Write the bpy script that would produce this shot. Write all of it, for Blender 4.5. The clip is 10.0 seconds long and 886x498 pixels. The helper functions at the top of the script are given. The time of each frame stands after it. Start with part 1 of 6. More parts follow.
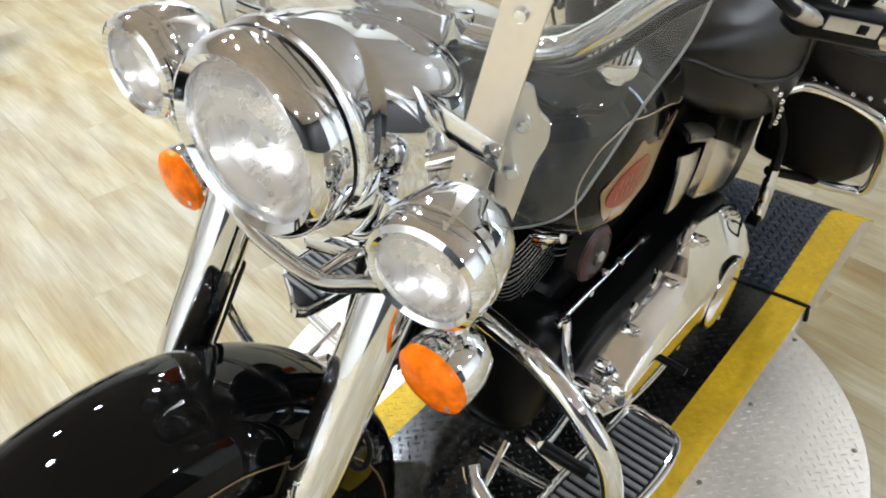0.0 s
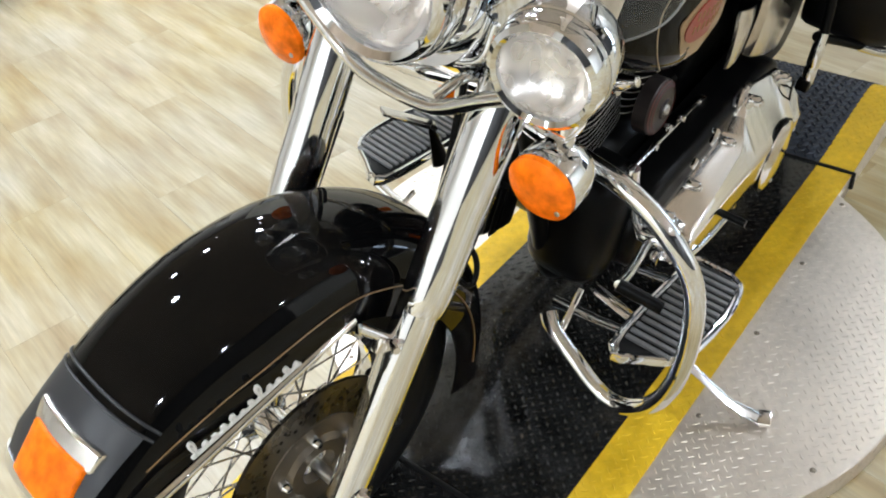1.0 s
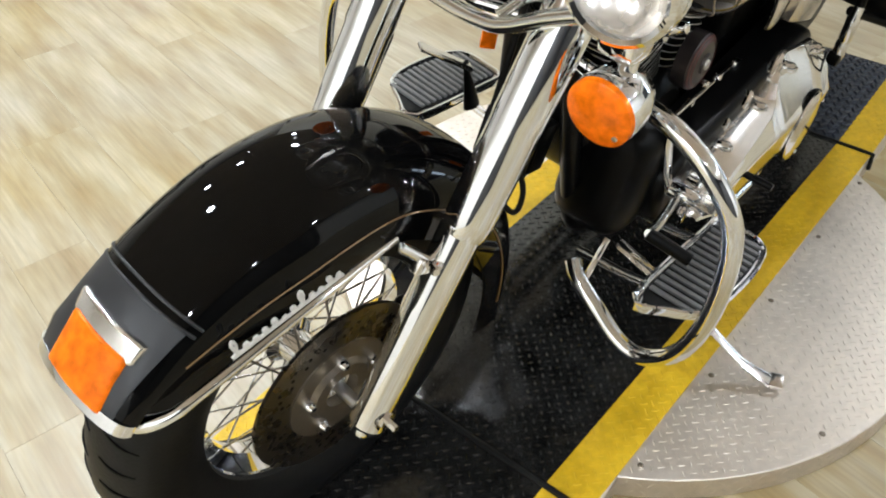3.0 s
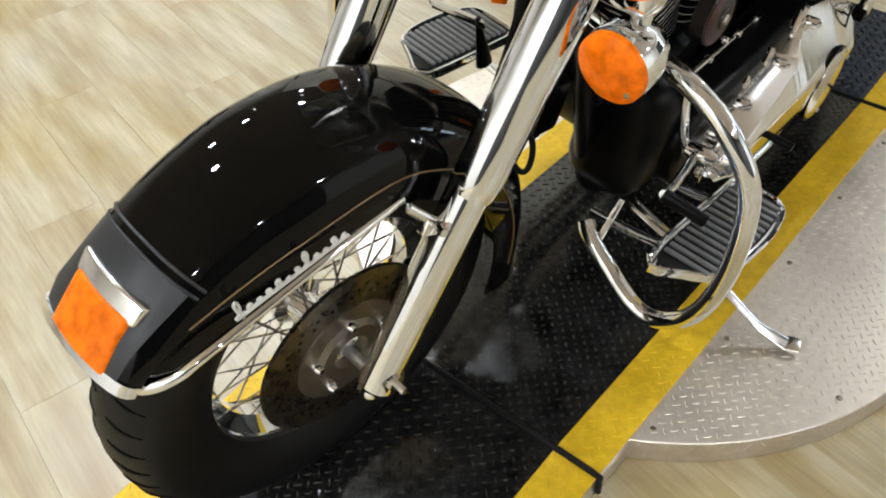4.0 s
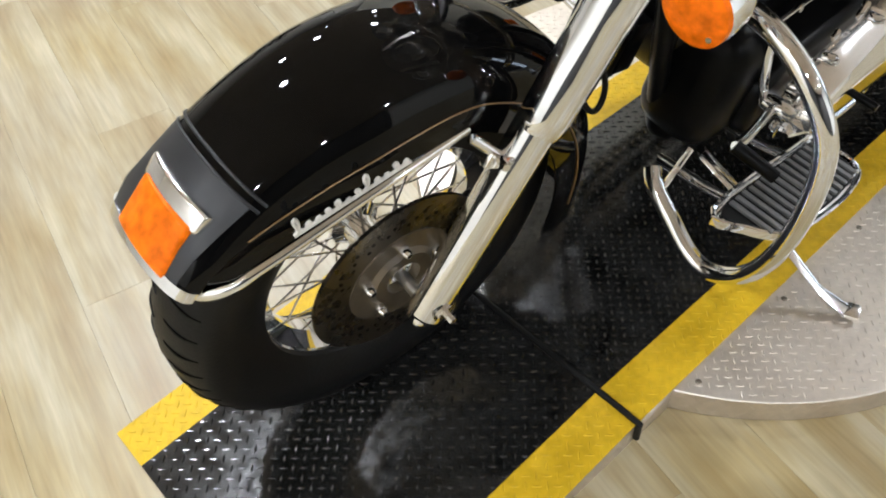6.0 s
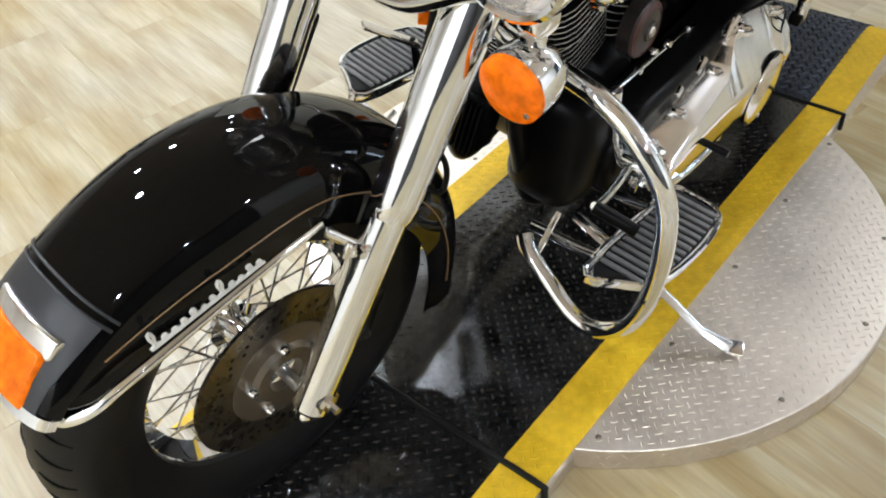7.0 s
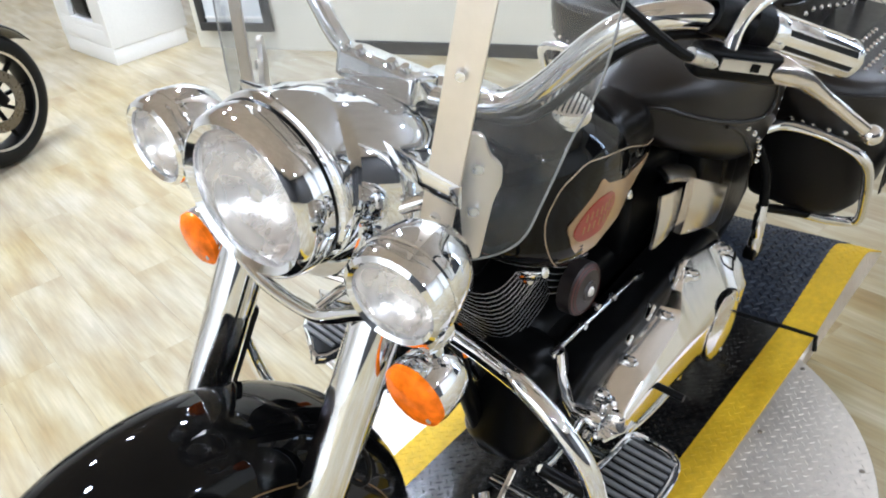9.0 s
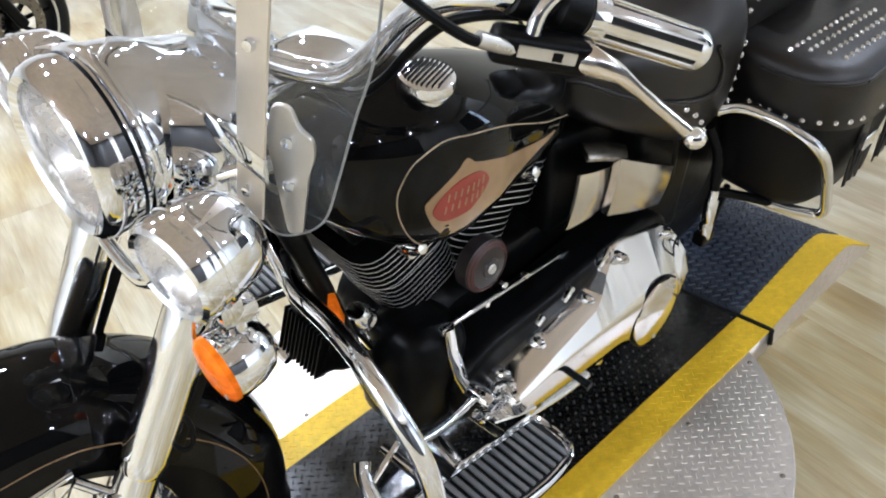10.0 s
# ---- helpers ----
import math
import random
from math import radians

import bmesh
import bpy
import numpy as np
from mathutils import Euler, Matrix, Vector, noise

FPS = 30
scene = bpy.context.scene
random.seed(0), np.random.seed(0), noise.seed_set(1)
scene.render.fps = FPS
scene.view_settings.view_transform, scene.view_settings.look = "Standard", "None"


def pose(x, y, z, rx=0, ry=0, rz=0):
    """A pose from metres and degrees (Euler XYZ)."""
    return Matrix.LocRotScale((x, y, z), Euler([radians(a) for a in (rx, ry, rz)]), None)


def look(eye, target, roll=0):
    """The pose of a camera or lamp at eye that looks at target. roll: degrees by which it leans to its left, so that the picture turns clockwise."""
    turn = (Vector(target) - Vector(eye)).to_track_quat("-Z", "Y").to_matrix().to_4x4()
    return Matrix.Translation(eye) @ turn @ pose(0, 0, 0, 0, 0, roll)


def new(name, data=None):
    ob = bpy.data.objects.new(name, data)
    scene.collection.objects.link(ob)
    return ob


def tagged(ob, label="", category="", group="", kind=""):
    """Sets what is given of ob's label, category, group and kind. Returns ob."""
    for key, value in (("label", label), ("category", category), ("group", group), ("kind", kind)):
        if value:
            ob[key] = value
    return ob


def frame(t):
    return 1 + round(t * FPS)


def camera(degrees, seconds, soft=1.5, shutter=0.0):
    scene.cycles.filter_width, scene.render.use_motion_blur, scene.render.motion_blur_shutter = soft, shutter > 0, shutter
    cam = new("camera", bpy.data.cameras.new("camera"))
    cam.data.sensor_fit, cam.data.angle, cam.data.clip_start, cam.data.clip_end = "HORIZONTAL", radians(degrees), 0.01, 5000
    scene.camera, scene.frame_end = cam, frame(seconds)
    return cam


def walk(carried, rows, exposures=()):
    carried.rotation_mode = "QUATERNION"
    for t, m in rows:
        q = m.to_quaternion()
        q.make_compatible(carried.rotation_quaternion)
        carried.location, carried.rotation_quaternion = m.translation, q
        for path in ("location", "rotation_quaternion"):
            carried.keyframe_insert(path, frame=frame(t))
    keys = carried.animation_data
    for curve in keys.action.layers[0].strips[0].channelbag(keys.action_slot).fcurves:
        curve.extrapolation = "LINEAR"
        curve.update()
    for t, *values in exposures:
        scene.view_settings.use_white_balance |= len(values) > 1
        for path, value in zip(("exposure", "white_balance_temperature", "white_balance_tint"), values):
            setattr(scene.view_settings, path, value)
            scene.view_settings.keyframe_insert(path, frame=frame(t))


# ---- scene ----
cam = camera(54.7, 10.0, soft=2.0)
PATH = [
    (0, (-0.466, -0.454, 1.436), (0.762, 0.604, 0.264), -3.2),
    (0.2, (-0.516, -0.461, 1.431), (0.66, 0.608, 0.216), -6.3),
    (0.5, (-0.595, -0.459, 1.406), (0.559, 0.602, 0.164), -7.1),
    (1, (-0.647, -0.459, 1.388), (0.483, 0.574, 0.101), -6.5),
    (1.5, (-0.689, -0.431, 1.369), (0.442, 0.646, 0.12), -5.1),
    (2, (-0.721, -0.422, 1.366), (0.42, 0.65, 0.122), -2.9),
    (2.5, (-0.73, -0.43, 1.356), (0.416, 0.595, 0.077), -2.5),
    (2.7, (-0.734, -0.426, 1.347), (0.404, 0.585, 0.051), -2.2),
    (3.8, (-0.709, -0.425, 1.316), (0.367, 0.538, -0.068), -2.5),
    (4, (-0.71, -0.427, 1.318), (0.342, 0.558, -0.069), -3.0),
    (4.5, (-0.71, -0.416, 1.318), (0.349, 0.546, -0.08), -1.6),
    (5, (-0.701, -0.414, 1.314), (0.332, 0.546, -0.104), -1.0),
    (5.2, (-0.698, -0.413, 1.305), (0.297, 0.543, -0.142), -1.2),
    (6.3, (-0.714, -0.444, 1.318), (0.152, 0.566, -0.175), -2.2),
    (6.5, (-0.711, -0.473, 1.315), (0.185, 0.547, -0.154), -2.7),
    (6.7, (-0.691, -0.479, 1.323), (0.258, 0.552, -0.101), -2.7),
    (7, (-0.651, -0.503, 1.336), (0.421, 0.482, -0.035), -4.8),
    (7.2, (-0.624, -0.534, 1.365), (0.517, 0.467, 0.066), -5.6),
    (7.5, (-0.601, -0.55, 1.376), (0.616, 0.424, 0.123), -4.8),
    (7.8, (-0.583, -0.558, 1.389), (0.658, 0.466, 0.203), -3.0),
    (8, (-0.579, -0.558, 1.395), (0.664, 0.506, 0.245), -4.1),
    (8.3, (-0.555, -0.568, 1.415), (0.688, 0.525, 0.293), -4.5),
    (8.5, (-0.552, -0.578, 1.434), (0.694, 0.554, 0.354), -5.5),
    (8.7, (-0.545, -0.593, 1.45), (0.66, 0.575, 0.363), -6.6),
    (9, (-0.511, -0.604, 1.469), (0.719, 0.588, 0.437), -8.1),
    (9.2, (-0.465, -0.641, 1.473), (0.74, 0.545, 0.406), -9.2),
    (9.5, (-0.386, -0.701, 1.462), (0.815, 0.475, 0.378), -6.0),
    (9.7, (-0.34, -0.75, 1.47), (0.812, 0.453, 0.365), -4.3),
    (10, (-0.272, -0.775, 1.45), (0.798, 0.488, 0.326), -6.6),
]
EXPOSURE = [(0, 0.23, 5550, 8), (0.5, 0.23, 5600, 8), (1.0, 0.21, 5650, 8), (2.5, 0.18, 5750, 8), (4.0, 0.03, 5900, 8), (6.5, 0.05, 5800, 10), (7.0, 0.19, 5700, 9), (7.5, 0.23, 5550, 9), (8.0, 0.26, 5450, 9), (9.0, 0.37, 5300, 11), (10.0, 0.41, 5300, 12)]
walk(cam, [(t, look(eye, target, roll)) for t, eye, target, roll in PATH], EXPOSURE)

# ---- light ----
world = bpy.data.worlds.new("showroom_world")
scene.world = world
world.use_nodes = True
world.node_tree.nodes["Background"].inputs[0].default_value = (1.0, 0.95, 0.88, 1)
world.node_tree.nodes["Background"].inputs[1].default_value = 0.05

# the last six are added to brighten the surroundings to the west and south
LAMP_SPOTS = [(0.1, 3.3), (-0.5, 1.9), (1.06, 3.35), (2.2, 2.6), (3.4, 4.3), (4.5, -0.9), (-3.4, -3.2), (-4.6, -0.6), (-4.4, 1.8), (-1.4, -5.0), (1.2, -4.8), (3.6, -4.4)]
CEILING = 3.7

# ---- small helpers ----
def catmull(pts, sub=6, closed=False):
    pts = [Vector(p) for p in pts]
    n = len(pts)
    out = []
    for i in range(n if closed else n - 1):
        p0 = pts[(i - 1) % n] if (closed or i > 0) else pts[0] * 2 - pts[1]
        p1, p2 = pts[i], pts[(i + 1) % n]
        p3 = pts[(i + 2) % n] if (closed or i + 2 < n) else pts[n - 1] * 2 - pts[n - 2]
        for k in range(sub):
            t = k / sub
            out.append(0.5 * ((2 * p1) + (p2 - p0) * t + (2 * p0 - 5 * p1 + 4 * p2 - p3) * t * t + (3 * p1 - p0 - 3 * p2 + p3) * t ** 3))
    if not closed:
        out.append(pts[-1])
    return out


def along(p, d):
    """A matrix at p whose z points along d."""
    return Matrix.Translation(p) @ Vector(d).to_track_quat("Z", "Y").to_matrix().to_4x4()


def loft(rings, caps=True, closed=False):
    bm = bmesh.new()
    vs = [[bm.verts.new(p) for p in ring] for ring in rings]
    n = len(rings[0])
    pairs = list(zip(vs, vs[1:])) + ([(vs[-1], vs[0])] if closed else [])
    for a, b in pairs:
        for i in range(n):
            j = (i + 1) % n
            bm.faces.new((a[i], a[j], b[j], b[i]))
    if caps and not closed:
        bm.faces.new(vs[0][::-1])
        bm.faces.new(vs[-1])
    bmesh.ops.recalc_face_normals(bm, faces=bm.faces)
    return bm


def tube(pts, r, n=14, sub=6, smooth=True, closed=False):
    """A round bar along a path; r is one radius or one for each point of the path."""
    path = catmull(pts, sub, closed) if smooth else [Vector(p) for p in pts]
    m = len(path)
    rs = r if isinstance(r, (list, tuple)) else [r] * 2
    rings, ref = [], None
    for i, p in enumerate(path):
        if closed:
            d = path[(i + 1) % m] - path[i - 1]
        else:
            d = path[min(i + 1, m - 1)] - path[max(i - 1, 0)]
        d.normalize()
        if ref is None:
            ref = d.orthogonal().normalized()
        ref = (ref - d * ref.dot(d)).normalized()
        side = d.cross(ref)
        f = i / (m - 1) * (len(rs) - 1)
        k = min(int(f), len(rs) - 2)
        rad = rs[k] + (rs[k + 1] - rs[k]) * (f - k)
        rings.append([p + (ref * math.cos(a) + side * math.sin(a)) * rad for a in (2 * math.pi * q / n for q in range(n))])
    return loft(rings, True, closed)


def lathe(profile, m=Matrix(), n=48, closed=False):
    """Turns (radius, height) round z; ends at radius 0 become caps."""
    bm = bmesh.new()
    rings = []
    for r, h in profile:
        if r < 1e-6:
            rings.append([bm.verts.new((0, 0, h))] * n)
        else:
            rings.append([bm.verts.new((r * math.cos(2 * math.pi * q / n), r * math.sin(2 * math.pi * q / n), h)) for q in range(n)])
    pairs = list(zip(rings, rings[1:])) + ([(rings[-1], rings[0])] if closed else [])
    for a, b in pairs:
        for i in range(n):
            j = (i + 1) % n
            vs = []
            for v in (a[i], a[j], b[j], b[i]):
                if v not in vs:
                    vs.append(v)
            if len(vs) > 2:
                bm.faces.new(vs)
    bmesh.ops.recalc_face_normals(bm, faces=bm.faces)
    bm.transform(m)
    return bm


def slab(outline, depth, m=Matrix(), bevel=0.0, seg=2):
    """A plate with the given outline in x, y and its thickness in z, from 0 to depth."""
    bm = bmesh.new()
    low = [bm.verts.new((x, y, 0)) for x, y in outline]
    top = [bm.verts.new((x, y, depth)) for x, y in outline]
    n = len(outline)
    bm.faces.new(low[::-1])
    cap = bm.faces.new(top)
    for i in range(n):
        bm.faces.new((low[i], low[(i + 1) % n], top[(i + 1) % n], top[i]))
    bmesh.ops.recalc_face_normals(bm, faces=bm.faces)
    if bevel:
        bmesh.ops.bevel(bm, geom=list(cap.edges), offset=bevel, segments=seg, profile=0.6, affect="EDGES", clamp_overlap=True)
    bm.transform(m)
    return bm


def box(sx, sy, sz, m=Matrix(), bevel=0.0, seg=2):
    bm = bmesh.new()
    bmesh.ops.create_cube(bm, size=1, matrix=Matrix.Diagonal((sx, sy, sz, 1)))
    if bevel:
        bmesh.ops.bevel(bm, geom=list(bm.edges), offset=bevel, segments=seg, profile=0.6, affect="EDGES", clamp_overlap=True)
    bm.transform(m)
    return bm


def joined(*bms):
    out = bmesh.new()
    for b in bms:
        me = bpy.data.meshes.new("joint")
        b.to_mesh(me)
        b.free()
        out.from_mesh(me)
        bpy.data.meshes.remove(me)
    return out


def mesh_of(name, bm, material, angle=38):
    for f in bm.faces:
        f.smooth = True
    lim = radians(angle)
    for e in bm.edges:
        if len(e.link_faces) == 2 and e.calc_face_angle(0) > lim:
            e.smooth = False
    me = bpy.data.meshes.new(name)
    bm.to_mesh(me)
    bm.free()
    me.materials.append(material)
    return me


def part(name, bm, material, parent=None, label="", m=None, angle=38):
    """One mesh object under a thing or a part."""
    if m is not None:
        bm.transform(m)
    ob = new(name, mesh_of(name, bm, material, angle))
    ob.parent = parent
    if label:
        tagged(ob, label)
    return ob


def piece(name, me, parent, m):
    """One more object on a shared mesh."""
    ob = new(name, me)
    ob.parent = parent
    ob.matrix_basis = m
    return ob


def rounded(pts, r, seg=5):
    """A closed 2D outline with its corners rounded."""
    out = []
    n = len(pts)
    for i in range(n):
        p = Vector(pts[i]).to_2d()
        a = (Vector(pts[i - 1]).to_2d() - p)
        b = (Vector(pts[(i + 1) % n]).to_2d() - p)
        k = min(r, a.length * 0.45, b.length * 0.45)
        p1, p2 = p + a.normalized() * k, p + b.normalized() * k
        for q in range(seg + 1):
            t = q / seg
            out.append(tuple(p1 * (1 - t) ** 2 + p * 2 * t * (1 - t) + p2 * t * t))
    return out


# ---- materials ----
def material(name, base, rough=0.5, metal=0.0, vary=0.12, scale=6.0, bump=0.0, bump_scale=120.0, coat=0.0, rough_vary=0.08, random_tint=0.0, stretch=(1, 1, 1), spec=0.5, fine=60.0):
    m = bpy.data.materials.new(name)
    m.use_nodes = True
    nt = m.node_tree
    b = nt.nodes["Principled BSDF"]
    b.inputs["Metallic"].default_value = metal
    b.inputs["Specular IOR Level"].default_value = spec
    b.inputs["Coat Weight"].default_value = coat
    b.inputs["Coat Roughness"].default_value = 0.03
    tc = nt.nodes.new("ShaderNodeTexCoord")
    mp = nt.nodes.new("ShaderNodeMapping")
    mp.inputs["Scale"].default_value = stretch
    nt.links.new(tc.outputs["Object"], mp.inputs["Vector"])
    n1 = nt.nodes.new("ShaderNodeTexNoise")
    n1.inputs["Scale"].default_value = scale
    n1.inputs["Detail"].default_value = 5
    n2 = nt.nodes.new("ShaderNodeTexNoise")
    n2.inputs["Scale"].default_value = fine
    n2.inputs["Detail"].default_value = 4
    for n in (n1, n2):
        nt.links.new(mp.outputs["Vector"], n.inputs["Vector"])
    mixv = nt.nodes.new("ShaderNodeMath")
    mixv.operation = "ADD"
    nt.links.new(n1.outputs["Fac"], mixv.inputs[0])
    nt.links.new(n2.outputs["Fac"], mixv.inputs[1])
    ramp = nt.nodes.new("ShaderNodeMapRange")
    ramp.inputs["From Min"].default_value = 0.6
    ramp.inputs["From Max"].default_value = 1.4
    ramp.inputs["To Min"].default_value = 1 - vary
    ramp.inputs["To Max"].default_value = 1 + vary
    nt.links.new(mixv.outputs[0], ramp.inputs["Value"])
    hsv = nt.nodes.new("ShaderNodeHueSaturation")
    hsv.inputs["Color"].default_value = (*base, 1)
    if random_tint:
        oi = nt.nodes.new("ShaderNodeObjectInfo")
        mr = nt.nodes.new("ShaderNodeMapRange")
        mr.inputs["To Min"].default_value = 1 - random_tint
        mr.inputs["To Max"].default_value = 1 + random_tint
        nt.links.new(oi.outputs["Random"], mr.inputs["Value"])
        mul = nt.nodes.new("ShaderNodeMath")
        mul.operation = "MULTIPLY"
        nt.links.new(mr.outputs["Result"], mul.inputs[0])
        nt.links.new(ramp.outputs["Result"], mul.inputs[1])
        nt.links.new(mul.outputs[0], hsv.inputs["Value"])
    else:
        nt.links.new(ramp.outputs["Result"], hsv.inputs["Value"])
    nt.links.new(hsv.outputs["Color"], b.inputs["Base Color"])
    rr = nt.nodes.new("ShaderNodeMapRange")
    rr.inputs["From Min"].default_value = 0.6
    rr.inputs["From Max"].default_value = 1.4
    rr.inputs["To Min"].default_value = max(0.0, rough - rough_vary * 0.5)
    rr.inputs["To Max"].default_value = min(1.0, rough + rough_vary * 0.5)
    nt.links.new(mixv.outputs[0], rr.inputs["Value"])
    nt.links.new(rr.outputs["Result"], b.inputs["Roughness"])
    if bump:
        n3 = nt.nodes.new("ShaderNodeTexNoise")
        n3.inputs["Scale"].default_value = bump_scale
        n3.inputs["Detail"].default_value = 3
        nt.links.new(mp.outputs["Vector"], n3.inputs["Vector"])
        bp = nt.nodes.new("ShaderNodeBump")
        bp.inputs["Strength"].default_value = bump
        bp.inputs["Distance"].default_value = 0.002
        nt.links.new(n3.outputs["Fac"], bp.inputs["Height"])
        nt.links.new(bp.outputs["Normal"], b.inputs["Normal"])
    return m


def clear(name, tint, gloss_rough=0.02, low=0.05, haze=0.0):
    """A thin clear sheet: straight light, a little haze, and gloss that grows at a slant."""
    m = bpy.data.materials.new(name)
    m.use_nodes = True
    nt = m.node_tree
    out = nt.nodes["Material Output"]
    nt.nodes.remove(nt.nodes["Principled BSDF"])
    tr = nt.nodes.new("ShaderNodeBsdfTransparent")
    tr.inputs[0].default_value = (*tint, 1)
    gl = nt.nodes.new("ShaderNodeBsdfGlossy")
    gl.inputs["Roughness"].default_value = gloss_rough
    df = nt.nodes.new("ShaderNodeBsdfDiffuse")
    df.inputs[0].default_value = (0.85, 0.85, 0.86, 1)
    tl = nt.nodes.new("ShaderNodeBsdfTranslucent")
    tl.inputs[0].default_value = (0.85, 0.85, 0.86, 1)
    both = nt.nodes.new("ShaderNodeMixShader")
    nt.links.new(df.outputs[0], both.inputs[1])
    nt.links.new(tl.outputs[0], both.inputs[2])
    noise_tex = nt.nodes.new("ShaderNodeTexNoise")
    noise_tex.inputs["Scale"].default_value = 2.5
    noise_tex.inputs["Detail"].default_value = 1
    mr = nt.nodes.new("ShaderNodeMapRange")
    mr.inputs["From Min"].default_value = 0.3
    mr.inputs["From Max"].default_value = 0.7
    mr.inputs["To Min"].default_value = haze * 0.5
    mr.inputs["To Max"].default_value = haze * 1.5
    nt.links.new(noise_tex.outputs["Fac"], mr.inputs["Value"])
    lw = nt.nodes.new("ShaderNodeLayerWeight")
    pw = nt.nodes.new("ShaderNodeMath")
    pw.operation = "POWER"
    pw.inputs[1].default_value = 5.0
    nt.links.new(lw.outputs["Facing"], pw.inputs[0])
    gr = nt.nodes.new("ShaderNodeMapRange")
    gr.inputs["To Min"].default_value = low
    gr.inputs["To Max"].default_value = 0.7
    nt.links.new(pw.outputs[0], gr.inputs["Value"])
    a = nt.nodes.new("ShaderNodeMixShader")
    c = nt.nodes.new("ShaderNodeMixShader")
    nt.links.new(mr.outputs["Result"], a.inputs[0])
    nt.links.new(tr.outputs[0], a.inputs[1])
    nt.links.new(both.outputs[0], a.inputs[2])
    nt.links.new(gr.outputs["Result"], c.inputs[0])
    nt.links.new(a.outputs[0], c.inputs[1])
    nt.links.new(gl.outputs[0], c.inputs[2])
    nt.links.new(c.outputs[0], out.inputs["Surface"])
    return m


def glowing(name, colour, strength):
    m = bpy.data.materials.new(name)
    m.use_nodes = True
    b = m.node_tree.nodes["Principled BSDF"]
    b.inputs["Emission Color"].default_value = (*colour, 1)
    b.inputs["Emission Strength"].default_value = strength
    return m


CHROME = material("chrome", (0.845, 0.865, 0.90), 0.035, 1.0, 0.03, 9, rough_vary=0.05)
CHROME_WORN = material("worn_chrome", (0.80, 0.79, 0.78), 0.13, 1.0, 0.08, 14, rough_vary=0.12)
BRUSHED = material("brushed_aluminium", (0.62, 0.61, 0.59), 0.3, 1.0, 0.1, 20)
PAINT = material("black_paint", (0.0025, 0.0025, 0.0025), 0.03, 0.0, 0.2, 4, rough_vary=0.03, spec=0.18)
SATIN = material("satin_black", (0.0025, 0.0025, 0.0025), 0.34, 0.0, 0.3, 30, bump=0.12, bump_scale=300, spec=0.1)
FIN_EDGE = material("polished_fin_edge", (0.70, 0.69, 0.67), 0.35, 0.6, 0.1, 30)
RUBBER = material("tyre_rubber", (0.006, 0.006, 0.006), 0.46, 0.0, 0.3, 12, bump=0.2, bump_scale=220, spec=0.2)
BAG_HIDE = material("bag_hide", (0.006, 0.0055, 0.005), 0.5, 0.0, 0.3, 6, bump=0.35, bump_scale=300, spec=0.18)
LEATHER = material("black_leather", (0.0085, 0.0068, 0.0055), 0.34, 0.0, 0.3, 8, bump=0.25, bump_scale=420, spec=0.4)
MAT_GREY = material("worn_ribbed_rubber", (0.125, 0.125, 0.122), 0.36, 0.0, 0.25, 20, bump=0.15, bump_scale=300)
HORN_FACE = material("dull_brown_horn_face", (0.032, 0.026, 0.024), 0.32, 0.2, 0.3, 40, spec=0.4)
PLATE_GREY = material("dark_grey_plate", (0.024, 0.025, 0.027), 0.42, 0.0, 0.15, 8, spec=0.35)
CARRIER = material("dark_cast_carrier", (0.22, 0.19, 0.15), 0.3, 0.8, 0.2, 20)
SILVER = material("pale_polished_alloy", (0.80, 0.75, 0.68), 0.3, 1.0, 0.04, 5, rough_vary=0.02)
POLISHED = material("polished_cover_chrome", (0.91, 0.90, 0.885), 0.12, 1.0, 0.03, 7, rough_vary=0.06)
COVER_CHROME = material("dull_chrome", (0.74, 0.70, 0.65), 0.2, 1.0, 0.08, 9, rough_vary=0.12)
LENS_ORANGE = material("orange_lens", (0.82, 0.165, 0.001), 0.18, 0.0, 0.45, 45, bump=0.3, bump_scale=170, coat=0.05, spec=0.1)
ROTOR = material("brake_steel", (0.17, 0.155, 0.135), 0.28, 1.0, 0.15, 18, rough_vary=0.15)
REFLECTOR = material("lamp_reflector", (0.84, 0.80, 0.75), 0.27, 1.0, 0.04, 12)
GLASS = clear("lamp_glass", (0.97, 0.97, 0.96), 0.03, 0.06, 0.28)
SHIELD = clear("windshield_plastic", (0.94, 0.95, 0.96), 0.02, 0.03, 0.02)
DIM_GOLD = material("dim_gold_line", (0.22, 0.13, 0.05), 0.35, 0.2, 0.1, 30)
SHIELD_EDGE = material("sheet_edge", (0.2, 0.2, 0.19), 0.15, 0.0, 0.1, 20)
GOLD = material("gold_line", (0.44, 0.34, 0.22), 0.3, 0.2, 0.1, 30)
RING_RED = material("dull_red_ring", (0.07, 0.02, 0.017), 0.4, 0.0, 0.2, 30)
RED = material("badge_red", (0.26, 0.024, 0.014), 0.35, 0.0, 0.15, 40, coat=0.5)
BADGE_TAN = material("badge_tan", (0.34, 0.22, 0.11), 0.35, 0.3, 0.15, 40, coat=0.5)
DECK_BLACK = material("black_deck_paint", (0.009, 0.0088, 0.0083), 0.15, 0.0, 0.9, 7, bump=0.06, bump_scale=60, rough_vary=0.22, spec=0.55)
# black deck with the window's bluish sheen on the rear ramp put into its colour
DECK_SHEEN = material("black_deck_blue_sheen", (0.022, 0.028, 0.042), 0.38, 0.0, 0.5, 7, bump=0.1, bump_scale=90, rough_vary=0.16, spec=0.42)
DECK_YELLOW = material("yellow_deck_paint", (0.64, 0.42, 0.009), 0.5, 0.0, 0.22, 9, bump=0.2, bump_scale=160, rough_vary=0.15, spec=0.3)
